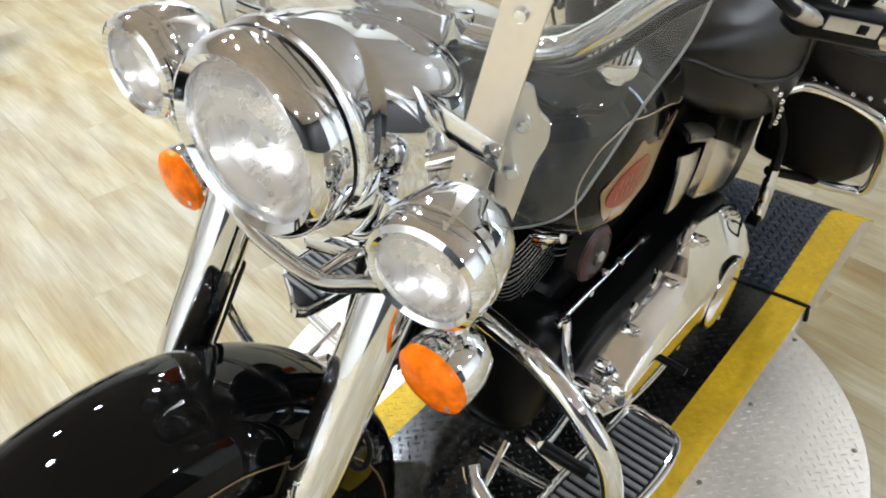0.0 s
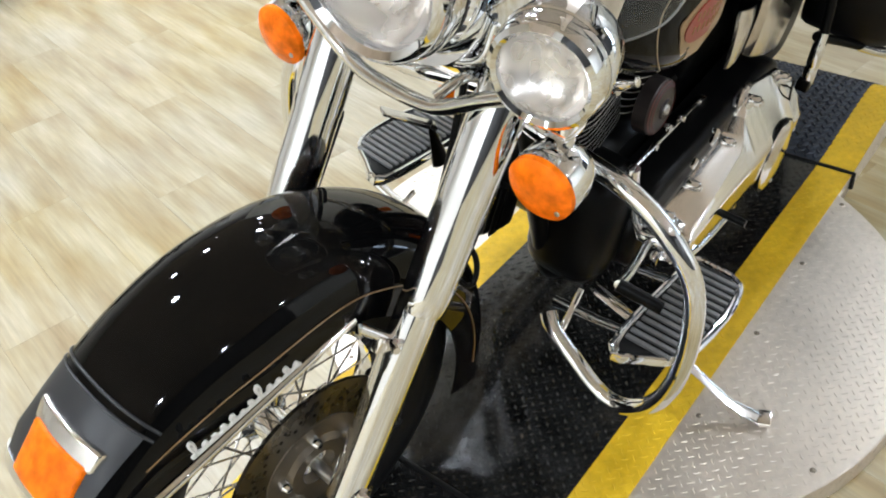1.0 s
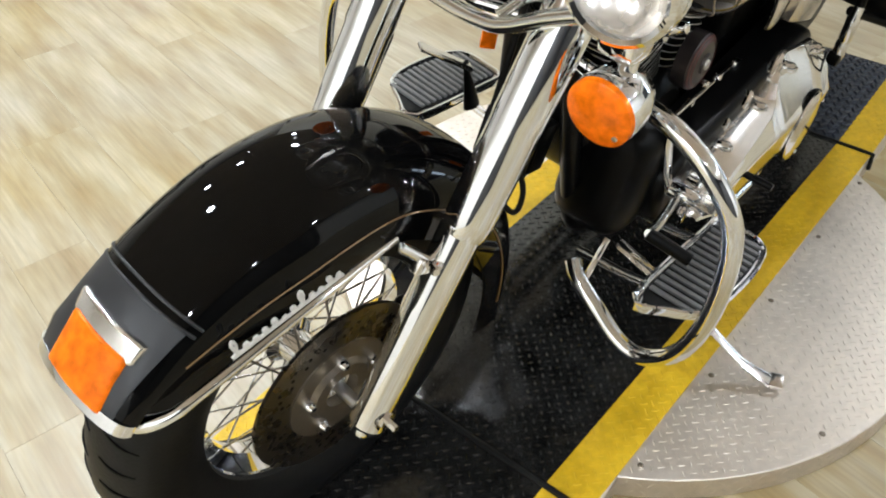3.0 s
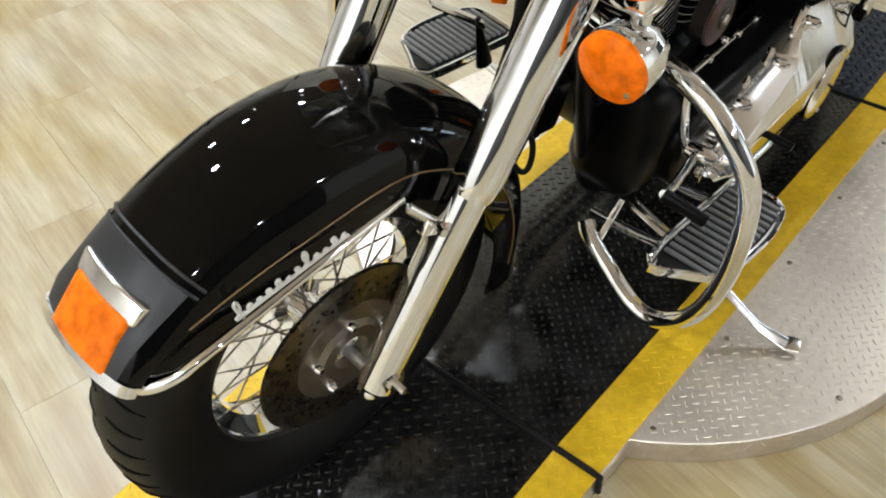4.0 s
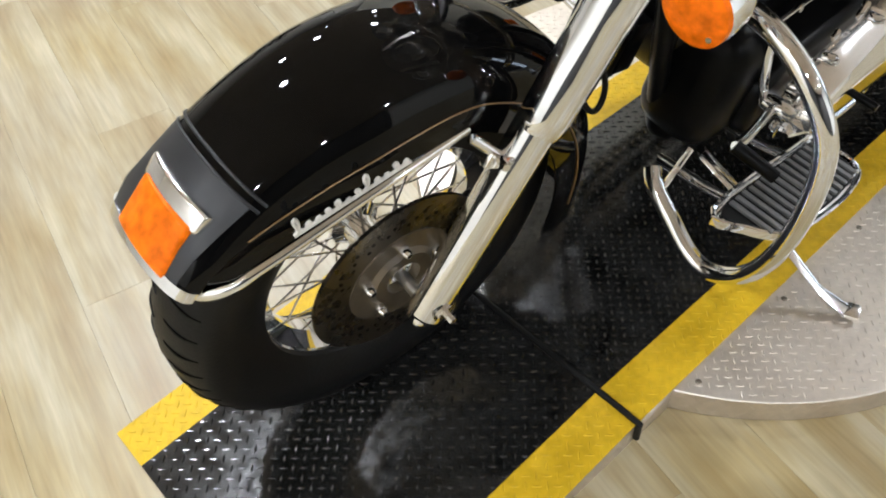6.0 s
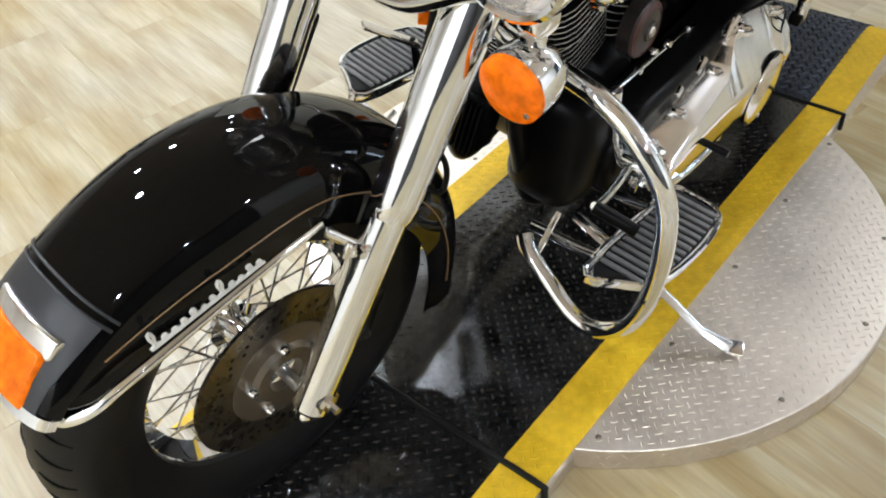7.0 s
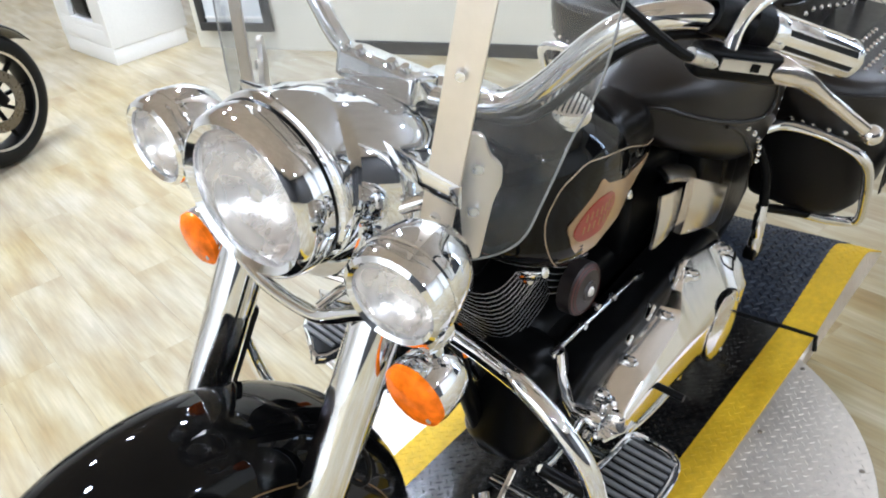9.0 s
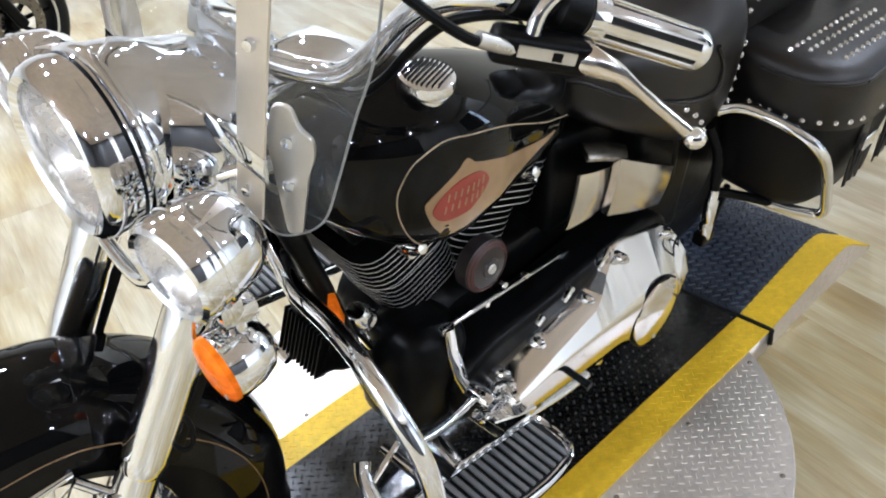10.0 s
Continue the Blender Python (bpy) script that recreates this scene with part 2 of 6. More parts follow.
SCRIPT = material("cast_lettering", (0.62, 0.61, 0.58), 0.45, 0.1, 0.1, 40)
STEEL = material("tread_plate_steel", (0.67, 0.615, 0.545), 0.44, 0.9, 0.16, 5, bump=0.15, bump_scale=200, rough_vary=0.2)
WHITE = material("white_paint", (0.78, 0.77, 0.73), 0.5, 0.0, 0.04, 3)
WALL = material("off_white_wall_paint", (0.76, 0.74, 0.69), 0.6, 0.0, 0.06, 2, bump=0.1)
# made-up dark tone for unseen walls, so that the chrome mirrors dark stripes
UNSEEN_CHARCOAL = material("unseen_wall_charcoal", (0.035, 0.033, 0.031), 0.55, 0.0, 0.12, 2, bump=0.1)
DARK = material("tan_ceiling_paint", (0.52, 0.44, 0.365), 0.8, 0.0, 0.15, 2)
PLANK_TURN = -11.0


def plank_material():
    m = bpy.data.materials.new("pale_oak_plank")
    m.use_nodes = True
    nt = m.node_tree
    p = nt.nodes["Principled BSDF"]
    geo = nt.nodes.new("ShaderNodeNewGeometry")
    oi = nt.nodes.new("ShaderNodeObjectInfo")
    add = nt.nodes.new("ShaderNodeMath")
    add.operation = "ADD"
    nt.links.new(geo.outputs["Random Per Island"], add.inputs[0])
    nt.links.new(oi.outputs["Random"], add.inputs[1])
    fr = nt.nodes.new("ShaderNodeMath")
    fr.operation = "FRACT"
    nt.links.new(add.outputs[0], fr.inputs[0])
    mp = nt.nodes.new("ShaderNodeMapping")
    mp.inputs["Rotation"].default_value = (0, 0, radians(-PLANK_TURN))
    nt.links.new(geo.outputs["Position"], mp.inputs["Vector"])
    off = nt.nodes.new("ShaderNodeVectorMath")
    off.operation = "SCALE"
    off.inputs[0].default_value = (13.0, 29.0, 0.0)
    nt.links.new(fr.outputs[0], off.inputs["Scale"])
    vadd = nt.nodes.new("ShaderNodeVectorMath")
    nt.links.new(mp.outputs["Vector"], vadd.inputs[0])
    nt.links.new(off.outputs["Vector"], vadd.inputs[1])
    def noise_of(vec, stretch, scale, detail):
        mm = nt.nodes.new("ShaderNodeMapping")
        mm.inputs["Scale"].default_value = stretch
        nt.links.new(vec, mm.inputs["Vector"])
        nn = nt.nodes.new("ShaderNodeTexNoise")
        nn.inputs["Scale"].default_value = scale
        nn.inputs["Detail"].default_value = detail
        nt.links.new(mm.outputs["Vector"], nn.inputs["Vector"])
        return nn.outputs["Fac"]
    streak = noise_of(vadd.outputs["Vector"], (6.5, 1.1, 1), 1.9, 7)
    grain = noise_of(vadd.outputs["Vector"], (30, 1.6, 1), 4.0, 4)
    cloud = noise_of(geo.outputs["Position"], (1, 1, 1), 1.1, 3)
    r1 = nt.nodes.new("ShaderNodeValToRGB")
    r1.color_ramp.elements[0].position, r1.color_ramp.elements[0].color = 0.27, (0.27, 0.215, 0.14, 1)
    r1.color_ramp.elements[1].position, r1.color_ramp.elements[1].color = 0.68, (0.455, 0.422, 0.335, 1)
    e = r1.color_ramp.elements.new(0.48)
    e.color = (0.36, 0.315, 0.225, 1)
    nt.links.new(streak, r1.inputs["Fac"])
    r2 = nt.nodes.new("ShaderNodeMapRange")
    r2.inputs["From Min"].default_value, r2.inputs["From Max"].default_value = 0.3, 0.7
    r2.inputs["To Min"].default_value, r2.inputs["To Max"].default_value = 0.86, 1.1
    nt.links.new(grain, r2.inputs["Value"])
    r3 = nt.nodes.new("ShaderNodeMapRange")
    r3.inputs["To Min"].default_value, r3.inputs["To Max"].default_value = 0.97, 1.03
    nt.links.new(fr.outputs[0], r3.inputs["Value"])
    mul = nt.nodes.new("ShaderNodeMath")
    mul.operation = "MULTIPLY"
    nt.links.new(r2.outputs["Result"], mul.inputs[0])
    nt.links.new(r3.outputs["Result"], mul.inputs[1])
    hs = nt.nodes.new("ShaderNodeHueSaturation")
    nt.links.new(r1.outputs["Color"], hs.inputs["Color"])
    nt.links.new(mul.outputs[0], hs.inputs["Value"])
    sat = nt.nodes.new("ShaderNodeMapRange")
    sat.inputs["From Min"].default_value, sat.inputs["From Max"].default_value = 0.35, 0.65
    sat.inputs["To Min"].default_value, sat.inputs["To Max"].default_value = 1.0, 1.65
    nt.links.new(cloud, sat.inputs["Value"])
    nt.links.new(sat.outputs["Result"], hs.inputs["Saturation"])
    nt.links.new(hs.outputs["Color"], p.inputs["Base Color"])
    rr = nt.nodes.new("ShaderNodeMapRange")
    rr.inputs["To Min"].default_value, rr.inputs["To Max"].default_value = 0.26, 0.46
    nt.links.new(grain, rr.inputs["Value"])
    nt.links.new(rr.outputs["Result"], p.inputs["Roughness"])
    bp = nt.nodes.new("ShaderNodeBump")
    bp.inputs["Strength"].default_value, bp.inputs["Distance"].default_value = 0.12, 0.002
    nt.links.new(grain, bp.inputs["Height"])
    nt.links.new(bp.outputs["Normal"], p.inputs["Normal"])
    return m


PLANK = plank_material()

# ---- structure ----
def structure(name, bm, mat_, label, category, angle=38):
    ob = part(name, bm, mat_, None, label, None, angle)
    return tagged(ob, label, category, "", "structure")


FLOOR = -0.006
floor = structure("floor", box(13, 15, 0.1, pose(0.6, 0.4, FLOOR - 0.054)), SATIN, "pale oak-look plank floor of a showroom", "floor")
wall_t = 0.15
structure("wall_north", box(13, wall_t, CEILING, pose(0.6, 7.0, CEILING / 2)), WALL, "plain off-white painted showroom wall", "wall")
structure("wall_south", box(7.4, wall_t, CEILING, pose(-2.2, -6.5, CEILING / 2)), UNSEEN_CHARCOAL, "unseen wall darkened to charcoal for dark stripes in the chrome", "wall")
structure("wall_southeast", box(5.6, wall_t, CEILING, pose(4.3, -6.5, CEILING / 2)), WALL, "plain off-white painted showroom wall", "wall")
WY0, WY1, WZ0, WZ1 = -5.6, 1.8, 0.2, 2.75
structure("wall_east", joined(box(wall_t, 13.65, WZ0, pose(7.0, 0.25, WZ0 / 2)), box(wall_t, 13.65, CEILING - WZ1, pose(7.0, 0.25, (CEILING + WZ1) / 2)), box(wall_t, WY0 + 6.575, WZ1 - WZ0, pose(7.0, (WY0 - 6.575) / 2, (WZ0 + WZ1) / 2)), box(wall_t, 7.075 - WY1, WZ1 - WZ0, pose(7.0, (WY1 + 7.075) / 2, (WZ0 + WZ1) / 2))), WALL, "plain off-white wall with a wide shop window", "wall")
structure("window_1", joined(*[box(0.09, 0.06, WZ1 - WZ0, pose(7.0, WY0 + (WY1 - WY0) * k / 4, (WZ0 + WZ1) / 2), 0.004) for k in range(5)], *[box(0.09, WY1 - WY0, 0.06, pose(7.0, (WY0 + WY1) / 2, z), 0.004) for z in (WZ0 + 0.03, WZ1 - 0.03)]), SATIN, "wide shop window with a dark metal frame", "window")
sky_light = bpy.data.lights.new("window_daylight", "AREA")
sky_light.shape, sky_light.size, sky_light.size_y = "RECTANGLE", WY1 - WY0, WZ1 - WZ0
sky_light.energy, sky_light.color = 600, (0.78, 0.89, 1.0)
daylight = new("window_daylight", sky_light)
daylight.matrix_basis = Matrix.Translation((7.06, (WY0 + WY1) / 2, (WZ0 + WZ1) / 2)) @ Vector((1, 0, 0)).to_track_quat("Z", "Y").to_matrix().to_4x4() @ pose(0, 0, 0, 0, 0, 90)
structure("wall_west", box(wall_t, 8.6, CEILING, pose(-5.6, 2.775, CEILING / 2)), WALL, "plain off-white painted showroom wall", "wall")
structure("wall_southwest", box(wall_t, 5.05, CEILING, pose(-5.6, -4.05, CEILING / 2)), UNSEEN_CHARCOAL, "unseen wall darkened to charcoal for dark stripes in the chrome", "wall")
structure("ceiling", box(13, 15, 0.12, pose(0.6, 0.4, CEILING + 0.06)), DARK, "tan painted flat showroom ceiling", "ceiling")

GLOW = glowing("lamp_face", (1.0, 0.985, 0.955), 110)
for x, y in LAMP_SPOTS:
    lamp = new("ceiling_spotlight")
    lamp.location = (x, y, CEILING)
    tagged(lamp, "small round spotlight under the tan ceiling, from a set partly added to brighten walls", "spotlight", "ceiling spotlights")
    part("housing", lathe([(0.0, 0), (0.06, 0), (0.094, -0.14), (0.086, -0.14), (0.078, -0.03), (0, -0.03)], n=24), SATIN, lamp)
    part("face", lathe([(0.0, -0.125), (0.082, -0.125), (0.082, -0.12), (0, -0.12)], n=24), GLOW, lamp)
    data = bpy.data.lights.new("spotlight", "AREA")
    data.shape, data.size, data.energy, data.color = "DISK", 0.16, (95 if x < -3 else 65 if y < -3 else 46), (1.0, 0.985, 0.955)
    light = new("spotlight", data)
    light.parent = lamp
    light.location = (0, 0, -0.145)
for x, y in ((2.9, 3.5), (4.4, 2.5), (2.0, 4.7)):
    lamp = new("ceiling_downlight")
    lamp.location = (x, y, CEILING)
    tagged(lamp, "small recessed downlight in the tan ceiling", "downlight", "ceiling downlights")
    part("rim", lathe([(0.038, 0), (0.05, 0), (0.05, -0.008), (0.038, -0.012)], n=20), SATIN, lamp)
    part("face", lathe([(0.0, -0.006), (0.038, -0.006), (0.038, -0.002), (0, -0.002)], n=20), GLOW, lamp)

# ---- platform ----
DECK = 0.055
DX0, DX1, RX0, RX1 = 0.0, 1.31, -0.64, 1.865
# the rear section climbs a little, then bends down to the floor
HUMP = [(DX1, DECK), (1.60, 0.092), (1.645, 0.096), (1.675, 0.0955), (1.70, 0.091), (1.73, 0.079), (RX1, 0.002)]
DY0, DYI, DYJ, DY1 = -0.086, 0.0, 0.456, 0.542
DISC = (0.655, 0.235, 0.645)


def deck_z(x):
    if x < DX0:
        return -0.002 + (DECK + 0.002) * (x - RX0) / (DX0 - RX0)
    if x > DX1:
        for (xa, za), (xb, zb_) in zip(HUMP, HUMP[1:]):
            if x <= xb:
                return za + (zb_ - za) * (x - xa) / (xb - xa)
        return HUMP[-1][1]
    return DECK


def deck_slope(x):
    return (deck_z(x + 0.002) - deck_z(x - 0.002)) / 0.004


def lozenges(cells, height, size=0.0115, half=0.0034):
    """Raised tread bars at alternate slants: cells are (x, y, z, slope, turn)."""
    vs, fs = [], []
    for x, y, z, slope, turn in cells:
        c, s = math.cos(turn), math.sin(turn)
        k = len(vs)
        for u, v, h in ((-size, 0, -0.0005), (0, -half, -0.0005), (size, 0, -0.0005), (0, half, -0.0005), (-size * 0.55, 0, height), (size * 0.55, 0, height)):
            dx, dy = u * c - v * s, u * s + v * c
            vs.append((x + dx, y + dy, z + h + slope * dx))
        fs += [(k, k + 1, k + 4), (k + 1, k + 2, k + 5), (k + 1, k + 5, k + 4), (k + 2, k + 3, k + 5), (k + 3, k, k + 4), (k + 3, k + 4, k + 5)]
    me = bpy.data.meshes.new("tread")
    me.from_pydata(vs, [], fs)
    return me


def profile_plate(x0, x1, y0, y1, thick=None):
    """A plate that follows the deck's profile; with no thickness it is solid down to the floor."""
    xs = sorted({x0, x1, *[x for x, z in HUMP if x0 < x < x1]})
    bm = bmesh.new()
    rows = []
    for x in xs:
        zt = deck_z(x) - (0 if thick else 0.003)
        zb = max(zt - thick, FLOOR + 0.0005) if thick else FLOOR
        zt = max(zt, zb + 0.001)
        rows.append([bm.verts.new(p) for p in ((x, y0, zb), (x, y1, zb), (x, y1, zt), (x, y0, zt))])
    for r, q in zip(rows, rows[1:]):
        for k in range(4):
            bm.faces.new((r[k], q[k], q[(k + 1) % 4], r[(k + 1) % 4]))
    bm.faces.new(rows[0])
    bm.faces.new(rows[-1][::-1])
    bmesh.ops.recalc_face_normals(bm, faces=bm.faces)
    return bm


def side_tread(x0, x1, y):
    """Tread bars on an upright face at y, below the deck's edge."""
    vs, fs = [], []
    for row in range(6):
        for k in range(int((x1 - x0) / 0.02)):
            x, z = x0 + 0.012 + 0.02 * (k + 0.5 * (row % 2)), FLOOR + 0.01 + 0.0155 * row
            if z > min(deck_z(x - 0.01), deck_z(x + 0.01)) - 0.012 or x > x1 - 0.01:
                continue
            lean = 1 if (k + row) % 2 else -1
            n0 = len(vs)
            for du, dz, h in ((-0.007, -0.007 * lean, 0), (0.0024, -0.0024 * lean, 0), (0.007, 0.007 * lean, 0), (-0.0024, 0.0024 * lean, 0), (-0.004, -0.004 * lean, 0.0014), (0.004, 0.004 * lean, 0.0014)):
                vs.append((x + du, y - h, z + dz))
            fs += [tuple(n0 + q for q in f) for f in ((0, 1, 4), (1, 2, 5), (1, 5, 4), (2, 3, 5), (3, 0, 4), (3, 4, 5))]
    me = bpy.data.meshes.new("side_tread")
    me.from_pydata(vs, [], fs)
    return me


def tread_cells(inside, zf, slope, x0, x1, y0, y1, pitch=0.0175):
    out = []
    n = int(max(x1 - x0, y1 - y0) / pitch * 1.5) + 2
    cx, cy = (x0 + x1) / 2, (y0 + y1) / 2
    for i in range(-n, n):
        for j in range(-n, n):
            u, v = i * pitch, j * pitch
            x, y = cx + (u - v) * 0.7071, cy + (u + v) * 0.7071
            if x0 < x < x1 and y0 < y < y1 and inside(x, y):
                out.append((x, y, zf(x), slope(x) if callable(slope) else slope, math.pi / 4 if (i + j) % 2 else -math.pi / 4))
    return out


def tread(name, cells, mat_, parent):
    height, size = {DECK_YELLOW: (0.0012, (0.0102, 0.0028)), DECK_SHEEN: (0.0034, (0.0125, 0.0036)), STEEL: (0.0014, (0.0085, 0.0024))}.get(mat_, (0.0014, (0.0102, 0.0028)))
    me = lozenges(cells, height, *size)
    me.materials.append(mat_)
    ob = new(name, me)
    ob.parent = parent
    return tagged(ob, kind="stuff")


def plate(x0, x1, y0, y1, zt0, zt1, zb=-0.006, zb1=None):
    bm = bmesh.new()
    zb1 = zb if zb1 is None else zb1
    v = [bm.verts.new(p) for p in ((x0, y0, zb), (x1, y0, zb1), (x1, y1, zb1), (x0, y1, zb), (x0, y0, zt0), (x1, y0, zt1), (x1, y1, zt1), (x0, y1, zt0))]
    for f in ((3, 2, 1, 0), (4, 5, 6, 7), (0, 1, 5, 4), (1, 2, 6, 5), (2, 3, 7, 6), (3, 0, 4, 7)):
        bm.faces.new([v[i] for i in f])
    return bm


turntable = tagged(new("turntable"), "round turntable of bare steel tread plate under the motorcycle", "turntable")
cx, cy, cr = DISC
part("disc", lathe([(0, FLOOR), (cr - 0.006, FLOOR), (cr, FLOOR + 0.002), (cr, DECK - 0.006), (cr - 0.002, DECK - 0.004), (0, DECK - 0.004)], pose(cx, cy, 0), n=160), STEEL, turntable, angle=30)
tread("disc_tread", tread_cells(lambda x, y: math.hypot(x - cx, y - cy) < cr - 0.012 and (y < DY0 - 0.004 or y > DY1 + 0.004), lambda x: DECK - 0.004, 0, cx - cr, cx + cr, cy - cr, cy + cr), STEEL, turntable)
rim_vs, rim_fs = [], []
for k in range(168):
    for row in range(2):
        a0 = 2 * math.pi * (k + 0.5 * row) / 168
        z0 = FLOOR + 0.014 + 0.026 * row
        tilt = 1 if (k + row) % 2 else -1
        n0 = len(rim_vs)
        for du, dz, h in ((-0.008, -0.008 * tilt, 0), (0.003, -0.003 * tilt, 0), (0.008, 0.008 * tilt, 0), (-0.003, 0.003 * tilt, 0), (-0.004, -0.004 * tilt, 0.0011), (0.004, 0.004 * tilt, 0.0011)):
            a, r = a0 + du / cr, cr + h - 0.0002
            rim_vs.append((cx + r * math.cos(a), cy + r * math.sin(a), z0 + dz))
        rim_fs += [tuple(n0 + q for q in f) for f in ((0, 1, 4), (1, 2, 5), (1, 5, 4), (2, 3, 5), (3, 0, 4), (3, 4, 5))]
rim_me = bpy.data.meshes.new("rim_tread")
rim_me.from_pydata(rim_vs, [], rim_fs)
rim_me.materials.append(STEEL)
rim_tread = new("rim_tread", rim_me)
rim_tread.parent = turntable
tagged(rim_tread, kind="stuff")
bolt_me = mesh_of("screw", lathe([(0, 0.0022), (0.0035, 0.0022), (0.0055, 0.001), (0.006, 0), (0.0, 0)], n=12), CARRIER)
for bx, by in ((0.141, -0.106), (0.404, -0.107), (0.667, -0.11), (0.925, -0.107), (0.404, -0.324), (0.667, -0.377), (0.926, -0.323), (1.18, -0.106), (0.39, 0.56), (0.65, 0.56), (0.92, 0.56), (0.14, 0.56)):
    piece("screw", bolt_me, turntable, pose(bx, by, DECK - 0.004))

for name, x0, x1, label in (("deck_plate", DX0 + 0.003, DX1 - 0.003, "flat middle deck of black tread plate with yellow painted edges"), ("front_ramp", RX0, DX0 - 0.003, "black tread plate ramp with yellow edges before the deck"), ("rear_ramp", DX1 + 0.003, RX1, "black tread plate ramp with yellow edges behind the deck, bluish daylight sheen in its colour")):
    thing = tagged(new(name), label, "ramp" if "ramp" in name else "platform", "platform sections")
    if name == "deck_plate":
        for xe in (x0, x1 - 0.1):
            part("side_rail", plate(xe, xe + 0.1, DY0, DY1, DECK - 0.004, DECK - 0.004), STEEL, thing)
    else:
        part("frame", profile_plate(x0, x1, DY0 + 0.001, DY1 - 0.001), STEEL, thing)
        side_me = side_tread(x0, x1, DY0 + 0.0012)
        side_me.materials.append(STEEL)
        side = tagged(new("side_tread", side_me), kind="stuff")
        side.parent = thing
    for q0, q1, mat_, nm in ((DY0, DYI, DECK_YELLOW, "yellow_edge"), (DYJ, DY1, DECK_YELLOW, "yellow_edge"), (DYI, DYJ, DECK_SHEEN if name == "rear_ramp" else DECK_BLACK, "black_tread")):
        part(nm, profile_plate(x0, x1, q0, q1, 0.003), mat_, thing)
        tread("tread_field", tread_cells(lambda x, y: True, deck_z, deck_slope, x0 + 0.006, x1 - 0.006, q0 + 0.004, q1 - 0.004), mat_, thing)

# ---- motorcycle ----
LEAN_DEG, STEER_DEG = 10.5, -5.5
bike = tagged(new("motorcycle"), "black and chrome touring motorcycle leaning on its side stand", "motorcycle")
bike.matrix_basis = pose(0, 0.36, 0.036, LEAN_DEG, 0, 0)
# the left flank was laid out in a frame of its own, turned three degrees against the bike's
FLANK = bike.matrix_basis.inverted() @ pose(0, 0.30, 0.04, 7.5, 0, 0)
FLIP = Matrix.Diagonal((1, -1, 1, 1))
RAKE = radians(32)
STEER = Matrix.Translation((-0.372, 0, 0)) @ Matrix.Rotation(radians(STEER_DEG), 4, Vector((math.sin(RAKE), 0, math.cos(RAKE)))) @ Matrix.Translation((0.372, 0, 0))
HUB = Vector((-0.218, 0.006, 0.333))
FORK = Vector((0.473, 0, 0.881)).normalized()


def fp(name, bm, mat_, parent=bike, label="", angle=38):
    """A part that turns with the handlebars."""
    return part(name, bm, mat_, parent, label, STEER, angle)


def sp(name, bm, mat_, parent=bike, label="", side=-1, angle=38):
    """A part of the flank: side -1 leaves it on the left, 1 mirrors it to the right."""
    bm.transform(FLANK)
    if side > 0:
        bm.transform(FLIP)
        bmesh.ops.reverse_faces(bm, faces=bm.faces)
    return part(name, bm, mat_, parent, label, None, angle)


def mirror(pts):
    return [(x, -y, z) for x, y, z in pts]


# -- front wheel
TYRE_R = 0.337
AXLE = along(HUB, (0, -1, 0))


def wheel(parent, centre, turn, front=True):
    ax = along(centre, (0, -1, 0))
    prof = []
    for k in range(25):
        a = math.pi * (k / 24)
        y, r = -0.068 * math.cos(a), 0.245 + (TYRE_R - 0.245) * math.sin(a) ** 0.55
        prof.append((r, y))
    prof += [(0.205, 0.045), (0.2, 0.0), (0.205, -0.045)]
    part("tyre", lathe(prof, turn @ ax, 96, True), RUBBER, parent, "black rubber tyre with tread grooves", angle=50)
    rim = [(0.213, 0.042), (0.218, 0.046), (0.218, 0.041), (0.203, 0.036), (0.196, 0.022), (0.186, 0.012), (0.186, -0.012), (0.196, -0.022), (0.203, -0.036), (0.218, -0.041), (0.218, -0.046), (0.213, -0.042), (0.198, -0.03), (0.181, -0.012), (0.181, 0.012), (0.198, 0.03)]
    part("rim", lathe(rim, turn @ ax, 96, True), CHROME, parent, "chrome wheel rim")
    part("hub", lathe([(0, 0.055), (0.025, 0.055), (0.042, 0.045), (0.042, 0.036), (0.026, 0.028), (0.026, -0.028), (0.042, -0.036), (0.042, -0.045), (0.025, -0.055), (0, -0.055)], turn @ ax, 32), CHROME, parent, "chrome hub")
    for k in range(40):
        side = 1 if k % 2 else -1
        lead = (1 if (k // 2) % 2 else -1) * 1.15
        a0 = 2 * math.pi * k / 40
        a1 = a0 + lead * 0.62
        p0 = Vector((0.038 * math.cos(a1), 0.038 * math.sin(a1), 0.041 * side))
        p1 = Vector((0.186 * math.cos(a0), 0.186 * math.sin(a0), 0.006 * side))
        part("spoke", tube([p0, p1], 0.0019, 6, 1, False), CHROME_WORN, parent, m=turn @ ax)


front_wheel = part("front_wheel", lathe([(0, 0.15), (0.01, 0.15), (0.01, -0.15), (0, -0.15)], AXLE, 16), BRUSHED, bike, "spoked front wheel with black tyre and chrome rim", STEER)
wheel(front_wheel, HUB, STEER)
for k in range(46):
    a = 2 * math.pi * k / 46
    for sgn in (1, -1):
        pts = []
        for q in range(5):
            w = 0.012 + 0.011 * q
            r = 0.245 + (TYRE_R - 0.245) * math.sin(math.acos(min(1, w / 0.068))) ** 0.55
            b = a + sgn * 0.012 * q + (0.068 if sgn < 0 else 0)
            pts.append((r * math.cos(b), r * math.sin(b), sgn * w))
        part("tread_groove", tube(pts, [0.0012, 0.0028, 0.0012], 5, 2), SATIN, front_wheel, m=STEER @ AXLE)
